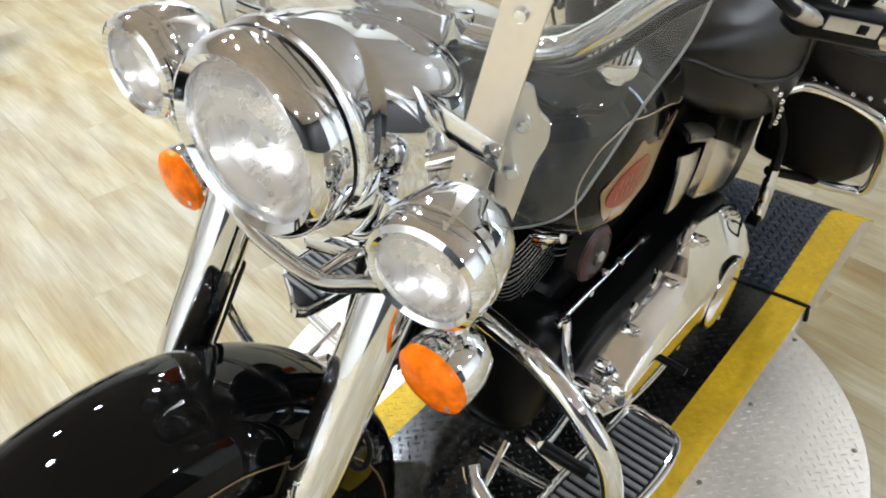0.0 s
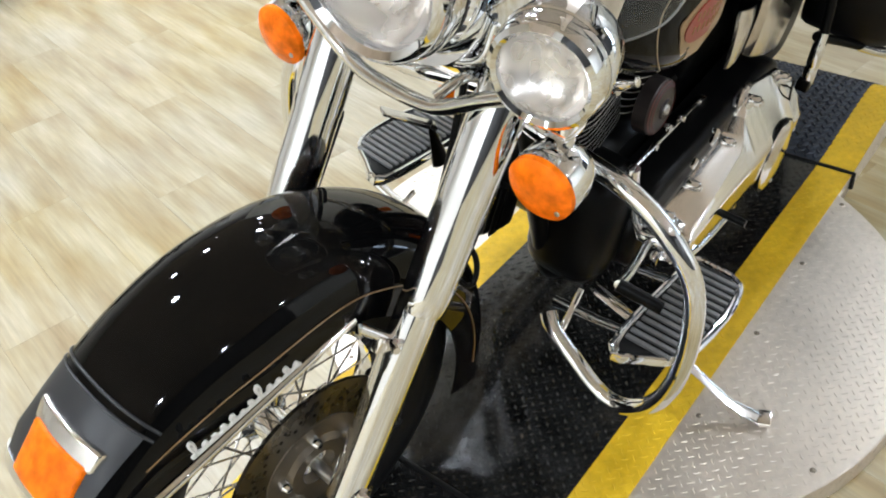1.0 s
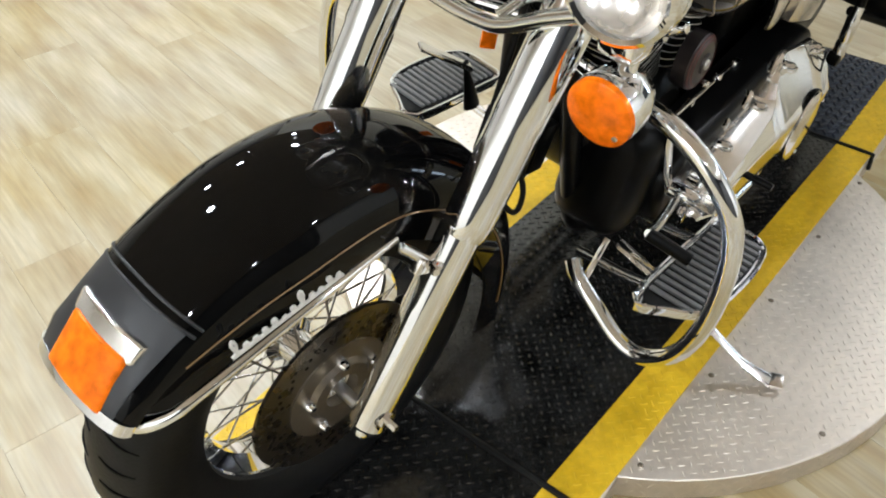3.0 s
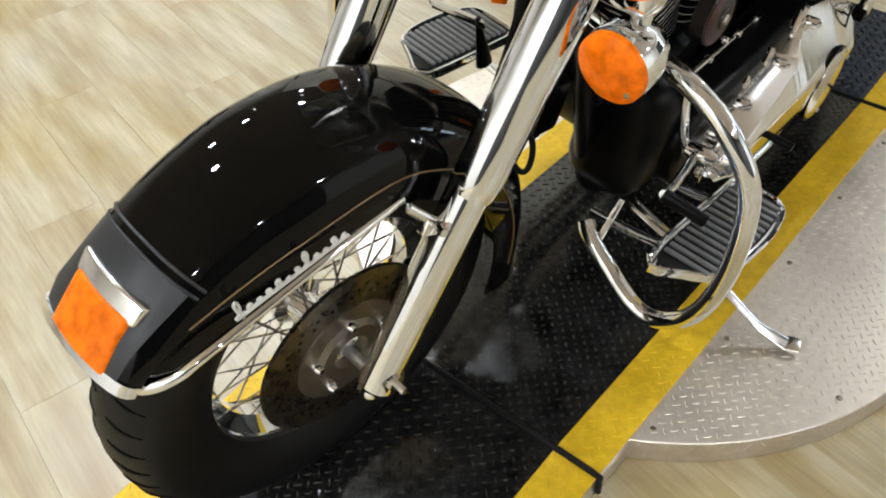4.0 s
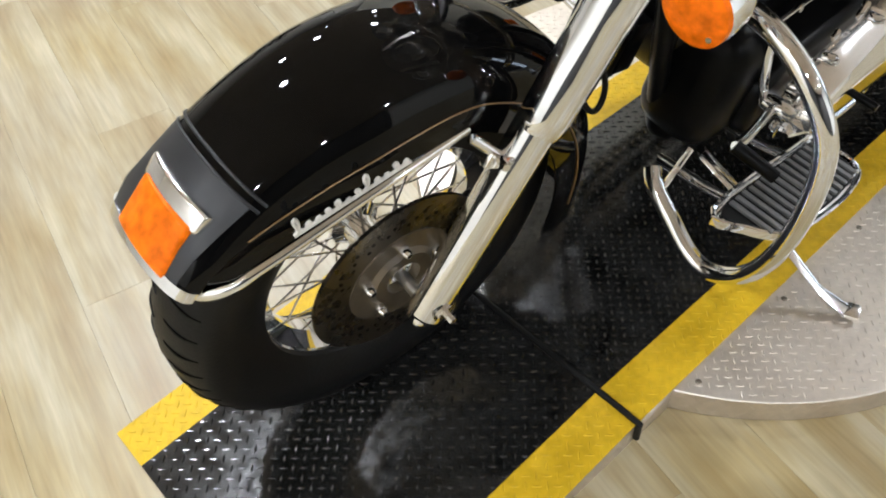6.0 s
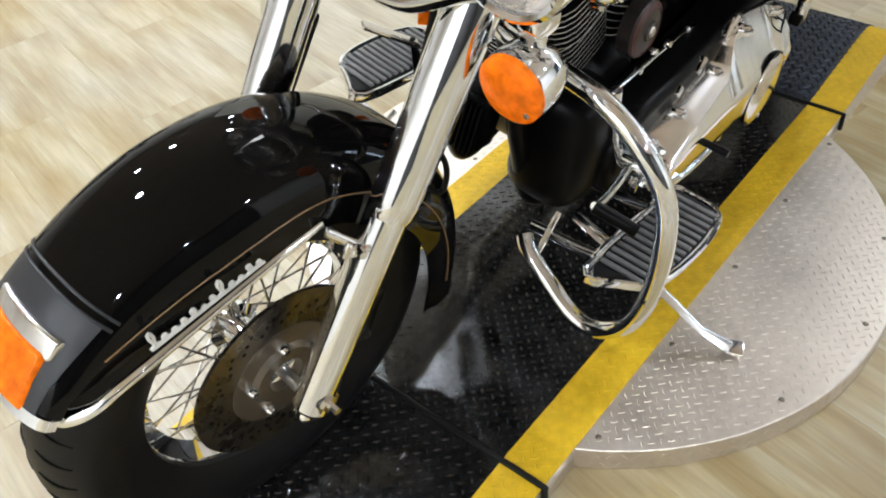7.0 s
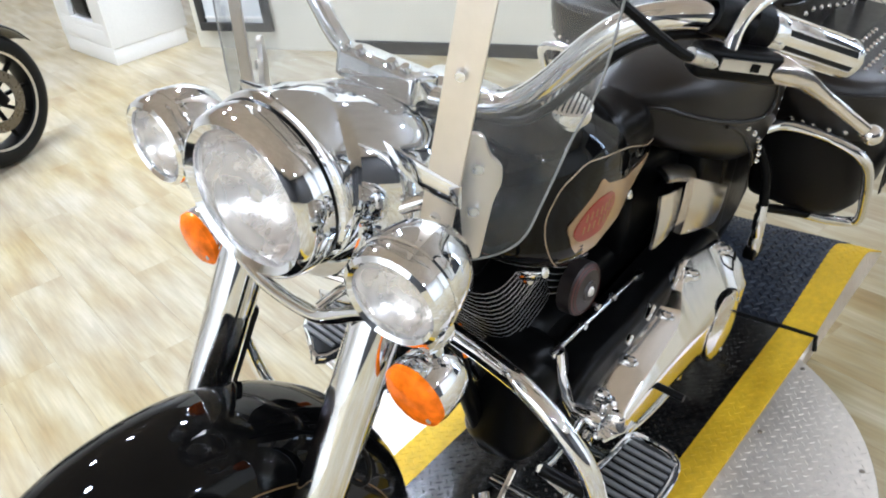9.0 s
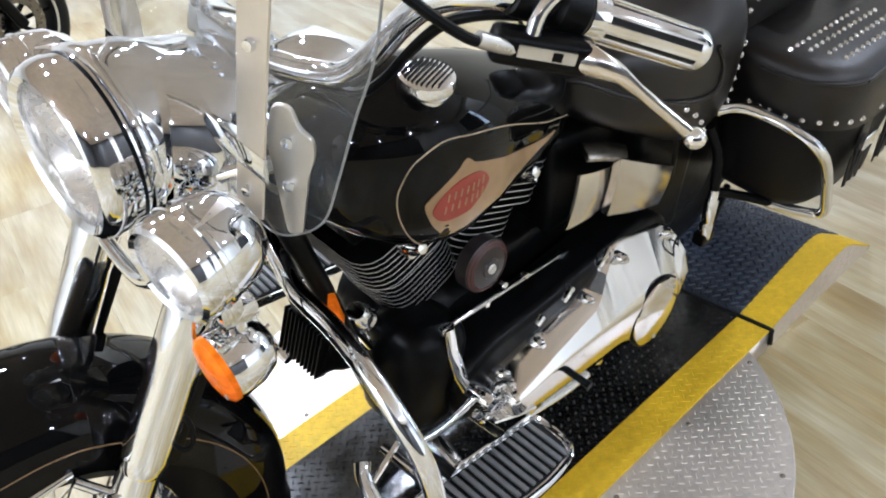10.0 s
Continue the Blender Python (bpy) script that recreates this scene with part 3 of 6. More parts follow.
rotor = part("brake_rotor", lathe([(0.086, -0.003), (0.150, -0.003), (0.150, 0.003), (0.086, 0.003)], AXLE @ pose(0, 0, 0.078), 96, True), ROTOR, front_wheel, "drilled steel brake disc", STEER)
part("rotor_carrier", lathe([(0.03, -0.006), (0.055, -0.006), (0.06, -0.001), (0.09, -0.001), (0.09, 0.005), (0.058, 0.005), (0.05, 0.012), (0.03, 0.012)], AXLE @ pose(0, 0, 0.078), 64, True), CARRIER, front_wheel, m=STEER)
for k in range(60):
    a = 2 * math.pi * k / 60
    r = (0.126, 0.118, 0.110)[k % 3]
    part("vent_hole", lathe([(0, 0.0036), (0.0034, 0.0036), (0.0034, 0.0), (0, 0.0)], AXLE @ pose(r * math.cos(a), r * math.sin(a), 0.078), 8), SATIN, rotor, m=STEER)
for k in range(5):
    a = 2 * math.pi * k / 5 + 0.3
    part("carrier_bolt", lathe([(0, 0.021), (0.005, 0.021), (0.0085, 0.014), (0.0085, 0.004), (0, 0.004)], AXLE @ pose(0.064 * math.cos(a), 0.064 * math.sin(a), 0.079), 10), CHROME, rotor, m=STEER)
fp("axle_nut", joined(lathe([(0, 0.02), (0.006, 0.02), (0.006, 0.004), (0.014, 0.004), (0.014, -0.012), (0, -0.012)], AXLE @ pose(0.006, 0.016, 0.178), 6), lathe([(0, 0), (0.019, 0), (0.019, -0.014), (0, -0.014)], AXLE @ pose(0.006, 0.016, 0.178), 20)), CHROME_WORN, front_wheel, "axle nut", 20)

# -- front fender
CH0, CH1 = Vector((-0.46, 0.578)), Vector((-0.145, 0.617))


def fender_low(phi):
    d = Vector((math.cos(phi), math.sin(phi)))
    o = Vector((HUB.x, HUB.z))
    e = CH1 - CH0
    k = (CH0 - o).x * e.y - (CH0 - o).y * e.x
    den = d.x * e.y - d.y * e.x
    r_ch = k / den if abs(den) > 1e-6 else 9
    deg = math.degrees(phi)
    rear = 0.278
    t = min(1, max(0, (deg - 62) / 26))
    t = t * t * (3 - 2 * t)
    return rear * (1 - t) + min(r_ch, 0.365) * t


def fender_ring(deg, inset=0.0):
    phi = radians(deg)
    lo = fender_low(phi)
    crown = 0.394 + 0.002 * min(1, max(0, (deg - 70) / 60)) + 0.014 * max(0.0, (-6 - deg) / 9) ** 2 - inset
    w = 0.112 - 0.022 * min(1, max(0, (deg - 100) / 45)) - inset
    lo = min(lo, crown - 0.02)
    pts = []
    for q in range(25):
        th = math.pi * (q / 24) - math.pi / 2
        y = w * math.copysign(abs(math.sin(th)) ** 0.86, th)
        r = lo + (crown - lo) * max(0.0, math.cos(th)) ** 0.7
        pts.append(HUB + Vector((r * math.cos(phi), y, r * math.sin(phi))))
    return pts


rings = []
for k in range(73):
    deg = -15 + 158.5 * k / 72
    rings.append(fender_ring(deg) + fender_ring(deg, 0.0035)[::-1])
fender = fp("front_fender", loft(rings), PAINT, bike, "gloss black front fender", 50)
fp("pinstripe", tube([Vector(fender_ring(d)[2]) + Vector((0, -0.0012, 0)) for d in list(range(-6, 60, 9)) + list(range(60, 137, 7))], 0.001, 6, 4), DIM_GOLD, fender, "thin gold pinstripe")
# band before the lamp
for d in (122.8, 124.6):
    fp("fender_bead", tube([p + (p - HUB).normalized() * 0.0004 for p in fender_ring(d)[4:21]], 0.0021, 8, 2), PLATE_GREY, fender, "raised bead across the fender")
rail_l = [(-0.514, -0.04, 0.53), (-0.503, -0.075, 0.538), (-0.477, -0.1, 0.556), (-0.45, -0.109, 0.573), (-0.40, -0.111, 0.585), (-0.29, -0.108, 0.601), (-0.145, -0.102, 0.617)]
fp("fender_trim", tube([(-0.519, 0, 0.527)] + rail_l, [0.013, 0.014, 0.0125, 0.009, 0.0072, 0.0070, 0.0068, 0.0068], 12, 5), CHROME, fender, "chrome trim rail along the fender edge")
fp("fender_trim", tube([(-0.519, 0, 0.527)] + mirror(rail_l), [0.013, 0.014, 0.0125, 0.009, 0.0072, 0.0070, 0.0068, 0.0068], 12, 5), CHROME, fender, "chrome trim rail along the fender edge")
fp("tip_plate", loft([[p + (p - HUB).normalized() * 0.0014 for p in fender_ring(d)[5:20]] + [Vector(p) for p in fender_ring(d, 0.0005)[5:20]][::-1] for d in (124.7, 125.1, 126, 128, 131, 134, 138, 142, 143.6)]), PLATE_GREY, fender, "dark grey plate round the fender tip", 50)
# tip trim: a chrome plate wrapped round the end
fp("fender_tip", loft([[p + (p - HUB).normalized() * 0.003 for p in fender_ring(d)] + fender_ring(d, 0.004)[::-1] for d in (143.2, 144.0, 145.0, 145.6)]), CHROME, fender, "chrome fender tip")
# lamp on the tip
LAMP_M = Matrix.Translation((-0.516, 0.001, 0.597)) @ Vector((-0.76, 0, 0.65)).to_track_quat("Z", "Y").to_matrix().to_4x4()


def bowed(bm, k):
    """Bends a plate in the lamp's frame over the crown of the fender."""
    for v in bm.verts:
        v.co.z -= k * v.co.x ** 2
    bm.transform(LAMP_M)
    return bm


def lamp_slab(x_lo, x_hi, y_lo, y_hi, z0, z1, r, bevel, n=10):
    """A plate cut into strips across, so that it can bend."""
    low = [(-x_lo + 2 * x_lo * k / n, y_lo) for k in range(n + 1)]
    top = [(x_hi - 2 * x_hi * k / n, y_hi) for k in range(n + 1)]
    bm = slab(rounded(low + top, r, 2), z1 - z0, pose(0, 0, z0), bevel, 3)
    bmesh.ops.triangulate(bm, faces=[f for f in bm.faces if len(f.verts) > 4])
    for k in range(1, n):
        x = -max(x_lo, x_hi) + 2 * max(x_lo, x_hi) * k / n
        bmesh.ops.bisect_plane(bm, geom=list(bm.verts) + list(bm.edges) + list(bm.faces), plane_co=(x, 0, 0), plane_no=(1, 0, 0))
    return bm


fp("lamp_housing", bowed(lamp_slab(0.0575, 0.0545, -0.0425, 0.0365, -0.045, -0.003, 0.010, 0.003), 2.2), CHROME, fender, "chrome fender lamp housing", 50)
fp("lamp_lens", bowed(lamp_slab(0.0535, 0.0505, -0.0392, 0.0335, -0.009, 0.004, 0.010, 0.005), 2.2), LENS_ORANGE, fender, "amber fender lamp lens", 50)
fp("lamp_base", bowed(lamp_slab(0.058, 0.061, 0.028, 0.0575, -0.024, 0.0005, 0.007, 0.004), 2.2), CHROME_WORN, fender, "chrome base of the fender lamp", 50)
# lettering on the side, as a plain wavy bar
e0, e1 = Vector((-0.402, -0.1165, 0.6105)), Vector((-0.243, -0.1175, 0.6345))
run, up_e = e1 - e0, Vector((-0.15, 0.08, 0.985))
wave = []
for k in range(121):
    u = k / 120
    tall = 1.0 if u < 0.09 or 0.58 < u < 0.68 else 0.0
    h = (0.0075 + 0.0035 * math.sin(u * 23) + 0.013 * tall) * (0.5 - 0.5 * math.cos(2 * math.pi * u * 12)) + 0.0012 * math.sin(u * 37)
    wave.append(e0 + run * u + run.normalized() * 0.0055 * math.sin(2 * math.pi * u * 12) + up_e * h)
fp("script_bar", tube(wave, 0.0022, 6, 1, False), SCRIPT, fender, "raised silver script reduced to a wavy bar")
fp("script_bar", tube([e0 - up_e * 0.002, e1 - up_e * 0.001], 0.0016, 6, 1, False), SCRIPT, fender)

# -- fork
for sy in (-1, 1):
    base = HUB + Vector((-0.002, -0.151 if sy < 0 else 0.119, 0))
    tag = "chrome fork leg"
    m0 = along(base, FORK)
    leg = fp("fork_leg", lathe([(0, -0.018), (0.022, -0.016), (0.028, -0.006), (0.029, 0.10), (0.0295, 0.325), (0.0, 0.325)], m0, 32), CHROME, bike, tag, 30)
    fp("fork_cover", lathe([(0.0295, 0.318), (0.0318, 0.326), (0.0332, 0.345), (0.0338, 0.40), (0.0338, 0.475), (0.0348, 0.48), (0.0348, 0.60), (0.033, 0.65), (0, 0.65)], along(base + Vector((0, -0.004, 0)), FORK), 40), CHROME, leg, "chrome upper fork cover", 50)
    fp("fender_bracket", tube([base + FORK * 0.275 + Vector((-0.02, -sy * 0.005, 0)), base + FORK * 0.318 + Vector((-0.078, -sy * 0.03, 0.0))], 0.008, 10, 1, False), CHROME, leg)
    fp("bracket_clamp", joined(box(0.030, 0.014, 0.026, Matrix.Translation(base + FORK * 0.274 + Vector((-0.034, -sy * 0.012, 0.004))) @ pose(0, 0, 0, 0, 30, 0), 0.005), lathe([(0, 0.02), (0.0055, 0.02), (0.0065, 0.016), (0.0065, 0), (0, 0)], along(base + FORK * 0.285 + Vector((-0.036, -sy * 0.002, 0)), (-0.3, sy * 0.9, 0.2)), 8)), CHROME_WORN, leg)
    fp("axle_clamp", box(0.05, 0.034, 0.05, Matrix.Translation(base + Vector((0, 0, -0.004))) @ pose(0, 0, 0, 0, 30, 0), 0.012, 3), CHROME, leg)
    fp("slider_stay", box(0.026, 0.022, 0.16, Matrix.Translation(base + FORK * 0.40 + Vector((0.035, 0, -0.02))) @ pose(0, 0, 0, 0, 30, 0), 0.01), SATIN, leg)
# caliper behind the left leg
caliper = fp("brake_caliper", box(0.075, 0.05, 0.11, Matrix.Translation(HUB + Vector((0.135, -0.085, 0.03))) @ pose(0, 0, 0, 0, 25, 0), 0.015, 3), SATIN, bike, "black front brake caliper")
for dz in (-0.03, 0.03):
    fp("caliper_bolt", lathe([(0, 0.012), (0.008, 0.012), (0.009, 0.0), (0, 0)], along(HUB + Vector((0.135, -0.11, 0.03 + dz)), (0, -1, 0)), 6), CHROME, caliper)
fp("brake_hose", tube([HUB + Vector((0.15, -0.075, 0.10)), (-0.035, -0.08, 0.52), (0.015, -0.078, 0.62), (0.055, -0.074, 0.72), (0.095, -0.068, 0.85)], 0.005, 8), SATIN, caliper, "black brake hose")

fp("cable_loop", tube([(-0.02, -0.165, 0.72), (-0.006, -0.178, 0.69), (-0.004, -0.184, 0.665), (-0.012, -0.186, 0.645), (-0.026, -0.182, 0.65), (-0.036, -0.16, 0.68)], 0.004, 8), SATIN, caliper, "black cable loop")

# -- headlamp and nacelle
HL = Vector((0.0, -0.006, 1.003))
HDIR = Vector((-0.985, -0.11, 0.0)).normalized()
hm = along(HL, HDIR) @ Matrix.Scale(1.07, 4)
nacelle = fp("headlamp", lathe([(0.099, 0.0), (0.103, -0.012), (0.103, -0.06), (0.098, -0.095), (0.085, -0.13), (0.06, -0.155), (0, -0.165)], hm, 64), CHROME, bike, "round chrome headlamp bucket")
fp("trim_ring", lathe([(0.084, 0.012), (0.092, 0.018), (0.1, 0.012), (0.105, -0.004), (0.105, -0.014), (0.09, -0.012), (0.084, 0.0)], hm, 64, True), CHROME, nacelle, "chrome headlamp trim ring")
fp("gasket", lathe([(0.102, -0.025), (0.1036, -0.0255), (0.1036, -0.030), (0.102, -0.0305)], hm, 64, True), SATIN, nacelle, "black gasket between ring and bucket")
fp("trim_band", lathe([(0.102, -0.033), (0.1075, -0.036), (0.1085, -0.042), (0.1075, -0.048), (0.102, -0.052)], hm, 64, True), CHROME, nacelle, "chrome flange of the bucket")
fp("reflector", lathe([(0.086, 0.002), (0.078, -0.02), (0.058, -0.045), (0.03, -0.058), (0, -0.06)], hm, 48), REFLECTOR, nacelle, "bright headlamp reflector")
fp("lens", lathe([(0.087, 0.004), (0.075, 0.013), (0.05, 0.022), (0.02, 0.026), (0, 0.0265)], hm, 48), GLASS, nacelle, "clear headlamp glass").visible_shadow = False
fp("bulb", lathe([(0, 0.0), (0.012, -0.004), (0.016, -0.012), (0.016, -0.03), (0.01, -0.05), (0, -0.05)], hm, 20), CHROME, nacelle)
# nacelle shell behind, between the fork covers
shell = []
for k, (x, z, w, h) in enumerate(((0.06, 0.985, 0.105, 0.11), (0.10, 0.965, 0.128, 0.12), (0.14, 0.96, 0.132, 0.115), (0.18, 0.97, 0.115, 0.085))):
    shell.append([Vector((x + 0.3 * (z + h * math.sin(a) - z), w * math.copysign(abs(math.cos(a)) ** 0.75, math.cos(a)), z + h * math.copysign(abs(math.sin(a)) ** 0.75, math.sin(a)))) for a in (2 * math.pi * q / 32 for q in range(32))])
fp("nacelle_shell", loft([[p + Vector((0.014, -0.010, 0.004)) for p in ring] for ring in shell]), CHROME, nacelle, "chrome fork nacelle")
fp("nacelle_trim", tube([(0.075, 0.106, 0.955), (0.06, 0.09, 0.905), (0.055, -0.01, 0.888), (0.06, -0.11, 0.905), (0.075, -0.126, 0.955)], 0.006, 10), CHROME, nacelle)
fp("lower_clamp", box(0.05, 0.27, 0.024, pose(0.115, -0.012, 0.862, 0, 28, 0), 0.009), CHROME, nacelle, "chrome lower fork clamp")

# -- passing lamps and their bar
bar_pts = [(0.036, -0.252, 0.908), (0.026, -0.215, 0.922), (0.02, -0.165, 0.900), (0.014, -0.11, 0.866), (0.012, -0.075, 0.854), (0.012, -0.01, 0.850), (0.014, 0.05, 0.857), (0.019, 0.128, 0.897), (0.024, 0.185, 0.93), (0.036, 0.228, 0.908)]
lamp_bar = fp("lamp_bar", tube(bar_pts, 0.0102, 14, 5), CHROME, bike, "chrome lamp bar below the headlamp")
for sy in (-1, 1):
    fp("bar_stay", tube([(0.018, sy * 0.075 - 0.012, 0.866), (0.05, sy * 0.09 - 0.012, 0.885), (0.09, sy * 0.1 - 0.012, 0.875)], 0.007, 10), CHROME, lamp_bar)
    pc = Vector((0.008, -0.243, 0.973)) if sy < 0 else Vector((0.003, 0.212, 0.993))
    pm = along(pc, Vector((-0.95, -0.22, -0.07)) if sy < 0 else Vector((-0.97, -0.06, -0.03))) @ Matrix.Scale(0.95, 4)
    pl = fp("passing_lamp", lathe([(0.062, 0.0), (0.0655, -0.008), (0.066, -0.04), (0.061, -0.07), (0.045, -0.096), (0.02, -0.108), (0, -0.11)], pm, 48), CHROME, bike, "round chrome passing lamp")
    fp("trim_ring", lathe([(0.053, 0.008), (0.058, 0.012), (0.064, 0.008), (0.0675, -0.004), (0.067, -0.012), (0.054, -0.004)], pm, 48, True), CHROME, pl, "chrome trim ring")
    fp("bucket_band", lathe([(0.066, -0.022), (0.068, -0.024), (0.068, -0.03), (0.066, -0.032)], pm, 48, True), CHROME, pl)
    fp("reflector", lathe([(0.054, 0.0), (0.046, -0.016), (0.028, -0.03), (0, -0.036)], pm, 32), REFLECTOR, pl)
    fp("lens", lathe([(0.055, 0.003), (0.045, 0.009), (0.025, 0.014), (0, 0.016)], pm, 40), GLASS, pl, "clear lamp glass").visible_shadow = False
    fp("lamp_mount", box(0.03, 0.03, 0.04, pose(0.055, pc.y, 0.898), 0.008), CHROME, pl)
    # turn signal hung below
    sc = Vector((0.031, -0.244, 0.815)) if sy < 0 else Vector((0.035, 0.217, 0.817))
    sm = along(sc, Vector((-0.98, -0.05, -0.12)) if sy < 0 else Vector((-0.99, 0.0, -0.10)))
    sm = sm @ Matrix.Scale(1.06, 4)
    ts = fp("turn_signal", lathe([(0.041, 0.0), (0.0425, -0.006), (0.041, -0.03), (0.034, -0.05), (0.018, -0.062), (0, -0.065)], sm, 40), CHROME, bike, "chrome turn signal with amber lens")
    fp("lens", lathe([(0.0415, 0.0), (0.041, 0.007), (0.034, 0.0125), (0.018, 0.016), (0, 0.017)], sm, 40), LENS_ORANGE, ts, "domed amber lens")
    fp("screw", lathe([(0, 0.002), (0.003, 0.0015), (0.0035, 0), (0, 0)], sm @ pose(0.028, -0.014, 0.0135), 8), BRUSHED, ts)
    fp("signal_stem", tube([sc + Vector((0.03, 0, 0.03)), sc + Vector((0.03, 0, 0.06)), sc + Vector((0.018, 0, 0.10))], 0.012, 10), CHROME, ts)
    fp("signal_arm", box(0.045, 0.05, 0.03, pose(0.066, sc.y * 0.95, 0.884), 0.01), CHROME, ts)
    fp("signal_arm", tube([(0.066, sc.y * 0.93, 0.884), (0.085, sc.y * 0.75, 0.875), (0.10, sc.y * 0.55, 0.865)], 0.011, 10), CHROME, ts)

# -- windshield
def shield_pt(y, z):
    return Vector((0.128 + 0.55 * y * y + (z - 1.15) * 0.05, y, z))


half = [(0.0, 1.05), (-0.05, 1.042), (-0.10, 1.012), (-0.135, 0.972), (-0.17, 0.945), (-0.21, 0.935), (-0.25, 0.953), (-0.284, 0.986), (-0.303, 1.04), (-0.326, 1.12), (-0.35, 1.2), (-0.36, 1.32), (-0.35, 1.46), (-0.305, 1.54), (-0.15, 1.575), (0.0, 1.58)]
edge2d = catmull([(y, z, 0) for y, z in half], 5)
edge2d = [(p.x, p.y) for p in edge2d]
bm = bmesh.new()
z_lo, z_hi = 0.935, 1.58
shield_outline = edge2d + [(-y, z) for y, z in reversed(edge2d[1:-1])]
front_v = [bm.verts.new((y, z, 0)) for y, z in shield_outline]
bm.faces.new(front_v)
for k in range(1, 16):
    z = z_lo + (z_hi - z_lo) * k / 16
    bmesh.ops.bisect_plane(bm, geom=list(bm.verts) + list(bm.edges) + list(bm.faces), plane_co=(0, z, 0), plane_no=(0, 1, 0))
for k in range(1, 20):
    y = -0.41 + 0.82 * k / 20
    bmesh.ops.bisect_plane(bm, geom=list(bm.verts) + list(bm.edges) + list(bm.faces), plane_co=(y, 0, 0), plane_no=(1, 0, 0))
for v in bm.verts:
    v.co = shield_pt(v.co.x, v.co.y)
bmesh.ops.recalc_face_normals(bm, faces=bm.faces)
ret = bmesh.ops.extrude_face_region(bm, geom=list(bm.faces))
for v in (g for g in ret["geom"] if isinstance(g, bmesh.types.BMVert)):
    v.co.x += 0.0045
bmesh.ops.recalc_face_normals(bm, faces=bm.faces)
shield = fp("windshield", bm, SHIELD, bike, "clear plastic windshield with chrome straps")
shield.visible_shadow = False
rim_pts = [shield_pt(y, z) + Vector((0.0022, 0, 0)) for y, z in edge2d + [(-y, z) for y, z in reversed(edge2d[1:-1])]]
fp("shield_edge", tube(rim_pts, 0.0014, 6, 1, False, True), SHIELD_EDGE, shield, "polished edge of the clear sheet")
for sy in (-1, 1):
    for strap_y, strap_w, z0, z1 in ((-0.195, 0.044, 0.95, 1.48),):
        rings = []
        for k in range(13):
            z = z0 + (z1 - z0) * k / 12
            y = sy * (0.208 + 0.16 * (z - 1.16))
            c = shield_pt(y, z)
            tdir = Vector((1.1 * y, 1, 0)).normalized()
            nrm = Vector((-1, 1.1 * y, 0)).normalized()
            rings.append([c + tdir * strap_w / 2 + nrm * 0.001, c + tdir * strap_w / 2 + nrm * 0.004, c - tdir * strap_w / 2 + nrm * 0.004, c - tdir * strap_w / 2 + nrm * 0.001])
        fp("strap", loft(rings), SILVER, shield, "vertical chrome windshield strap")
        for z in (0.985, 1.17, 1.33):
            c = shield_pt(sy * (0.208 + 0.16 * (z - 1.16)), z)
            fp("strap_bolt", lathe([(0, 0.008), (0.006, 0.007), (0.008, 0.0), (0, 0)], along(c + Vector((-0.004, 0, 0)), (-1, sy * 0.4, 0)), 12), CHROME, shield)
    fp("clamp_plate", slab(rounded([(-0.014, -0.115), (0.004, -0.115), (0.020, -0.03), (0.030, -0.005), (0.030, 0.018), (0.016, 0.03), (0.008, 0.058), (-0.012, 0.06), (-0.024, 0.02)], 0.009), 0.008, along((0.18, sy * 0.202, 1.03), (-0.75, sy * 0.66, 0)), 0.002), SILVER, shield, "chrome windshield mounting plate")
    for q, (dx, dz) in enumerate(((0.0, 0.012), (-0.004, -0.045))):
        fp("clamp_bolt", lathe([(0, 0.01), (0.007, 0.008), (0.0095, 0.0), (0, 0)], along((0.176 + dx, sy * (0.208 + dx * 0.8), 1.035 + dz), (-0.75, sy * 0.66, 0)), 12), CHROME, shield)
    fp("mount_tube", tube([(0.18, sy * 0.195, 1.01), (0.15, sy * 0.165, 1.0), (0.12, sy * 0.125, 0.98)], 0.011, 10), CHROME, shield)
# added chrome band that stands in for the bright reflection low on the sheet
glare_rings = []
for k in range(19):
    y = -0.212 + 0.424 * k / 18
    low = 1.052 - 0.25 * max(0.0, abs(y) - 0.03)
    c0, c1 = shield_pt(y, low), shield_pt(y, low + 0.030)
    glare_rings.append([c0 + Vector((-0.002, 0, 0)), c0 + Vector((-0.005, 0, 0)), c0.lerp(c1, 0.5) + Vector((-0.008, 0, 0)), c1 + Vector((-0.005, 0, 0)), c1 + Vector((-0.002, 0, 0))])
fp("cross_glare", loft(glare_rings), CHROME, shield, "chrome band standing in for glare across the lower windshield")

# -- handlebar and controls
bar_half = [(0.225, -0.0, 1.075), (0.238, -0.06, 1.066), (0.268, -0.12, 1.062), (0.282, -0.168, 1.075), (0.29, -0.215, 1.115), (0.297, -0.262, 1.168), (0.306, -0.3, 1.201), (0.326, -0.34, 1.216), (0.36, -0.378, 1.214), (0.41, -0.4, 1.193), (0.43, -0.407, 1.184), (0.545, -0.456, 1.131)]
handlebar = fp("handlebar", tube(bar_half[:0:-1] + bar_half[:1] + mirror(bar_half[1:]), 0.0155, 16, 6), CHROME, bike, "wide pulled-back chrome handlebar")
fp("riser_clamp", box(0.05, 0.15, 0.045, pose(0.227, 0, 1.08, 0, 15, 0), 0.012, 3), CHROME, handlebar, "chrome handlebar clamp")
for y in (-0.055, -0.03, 0.03, 0.055):
    fp("clamp_bolt", lathe([(0, 0.014), (0.006, 0.014), (0.0075, 0.01), (0.0075, 0), (0, 0)], along((0.215, y, 1.10), (-0.3, 0, 1)), 12), CHROME, handlebar)
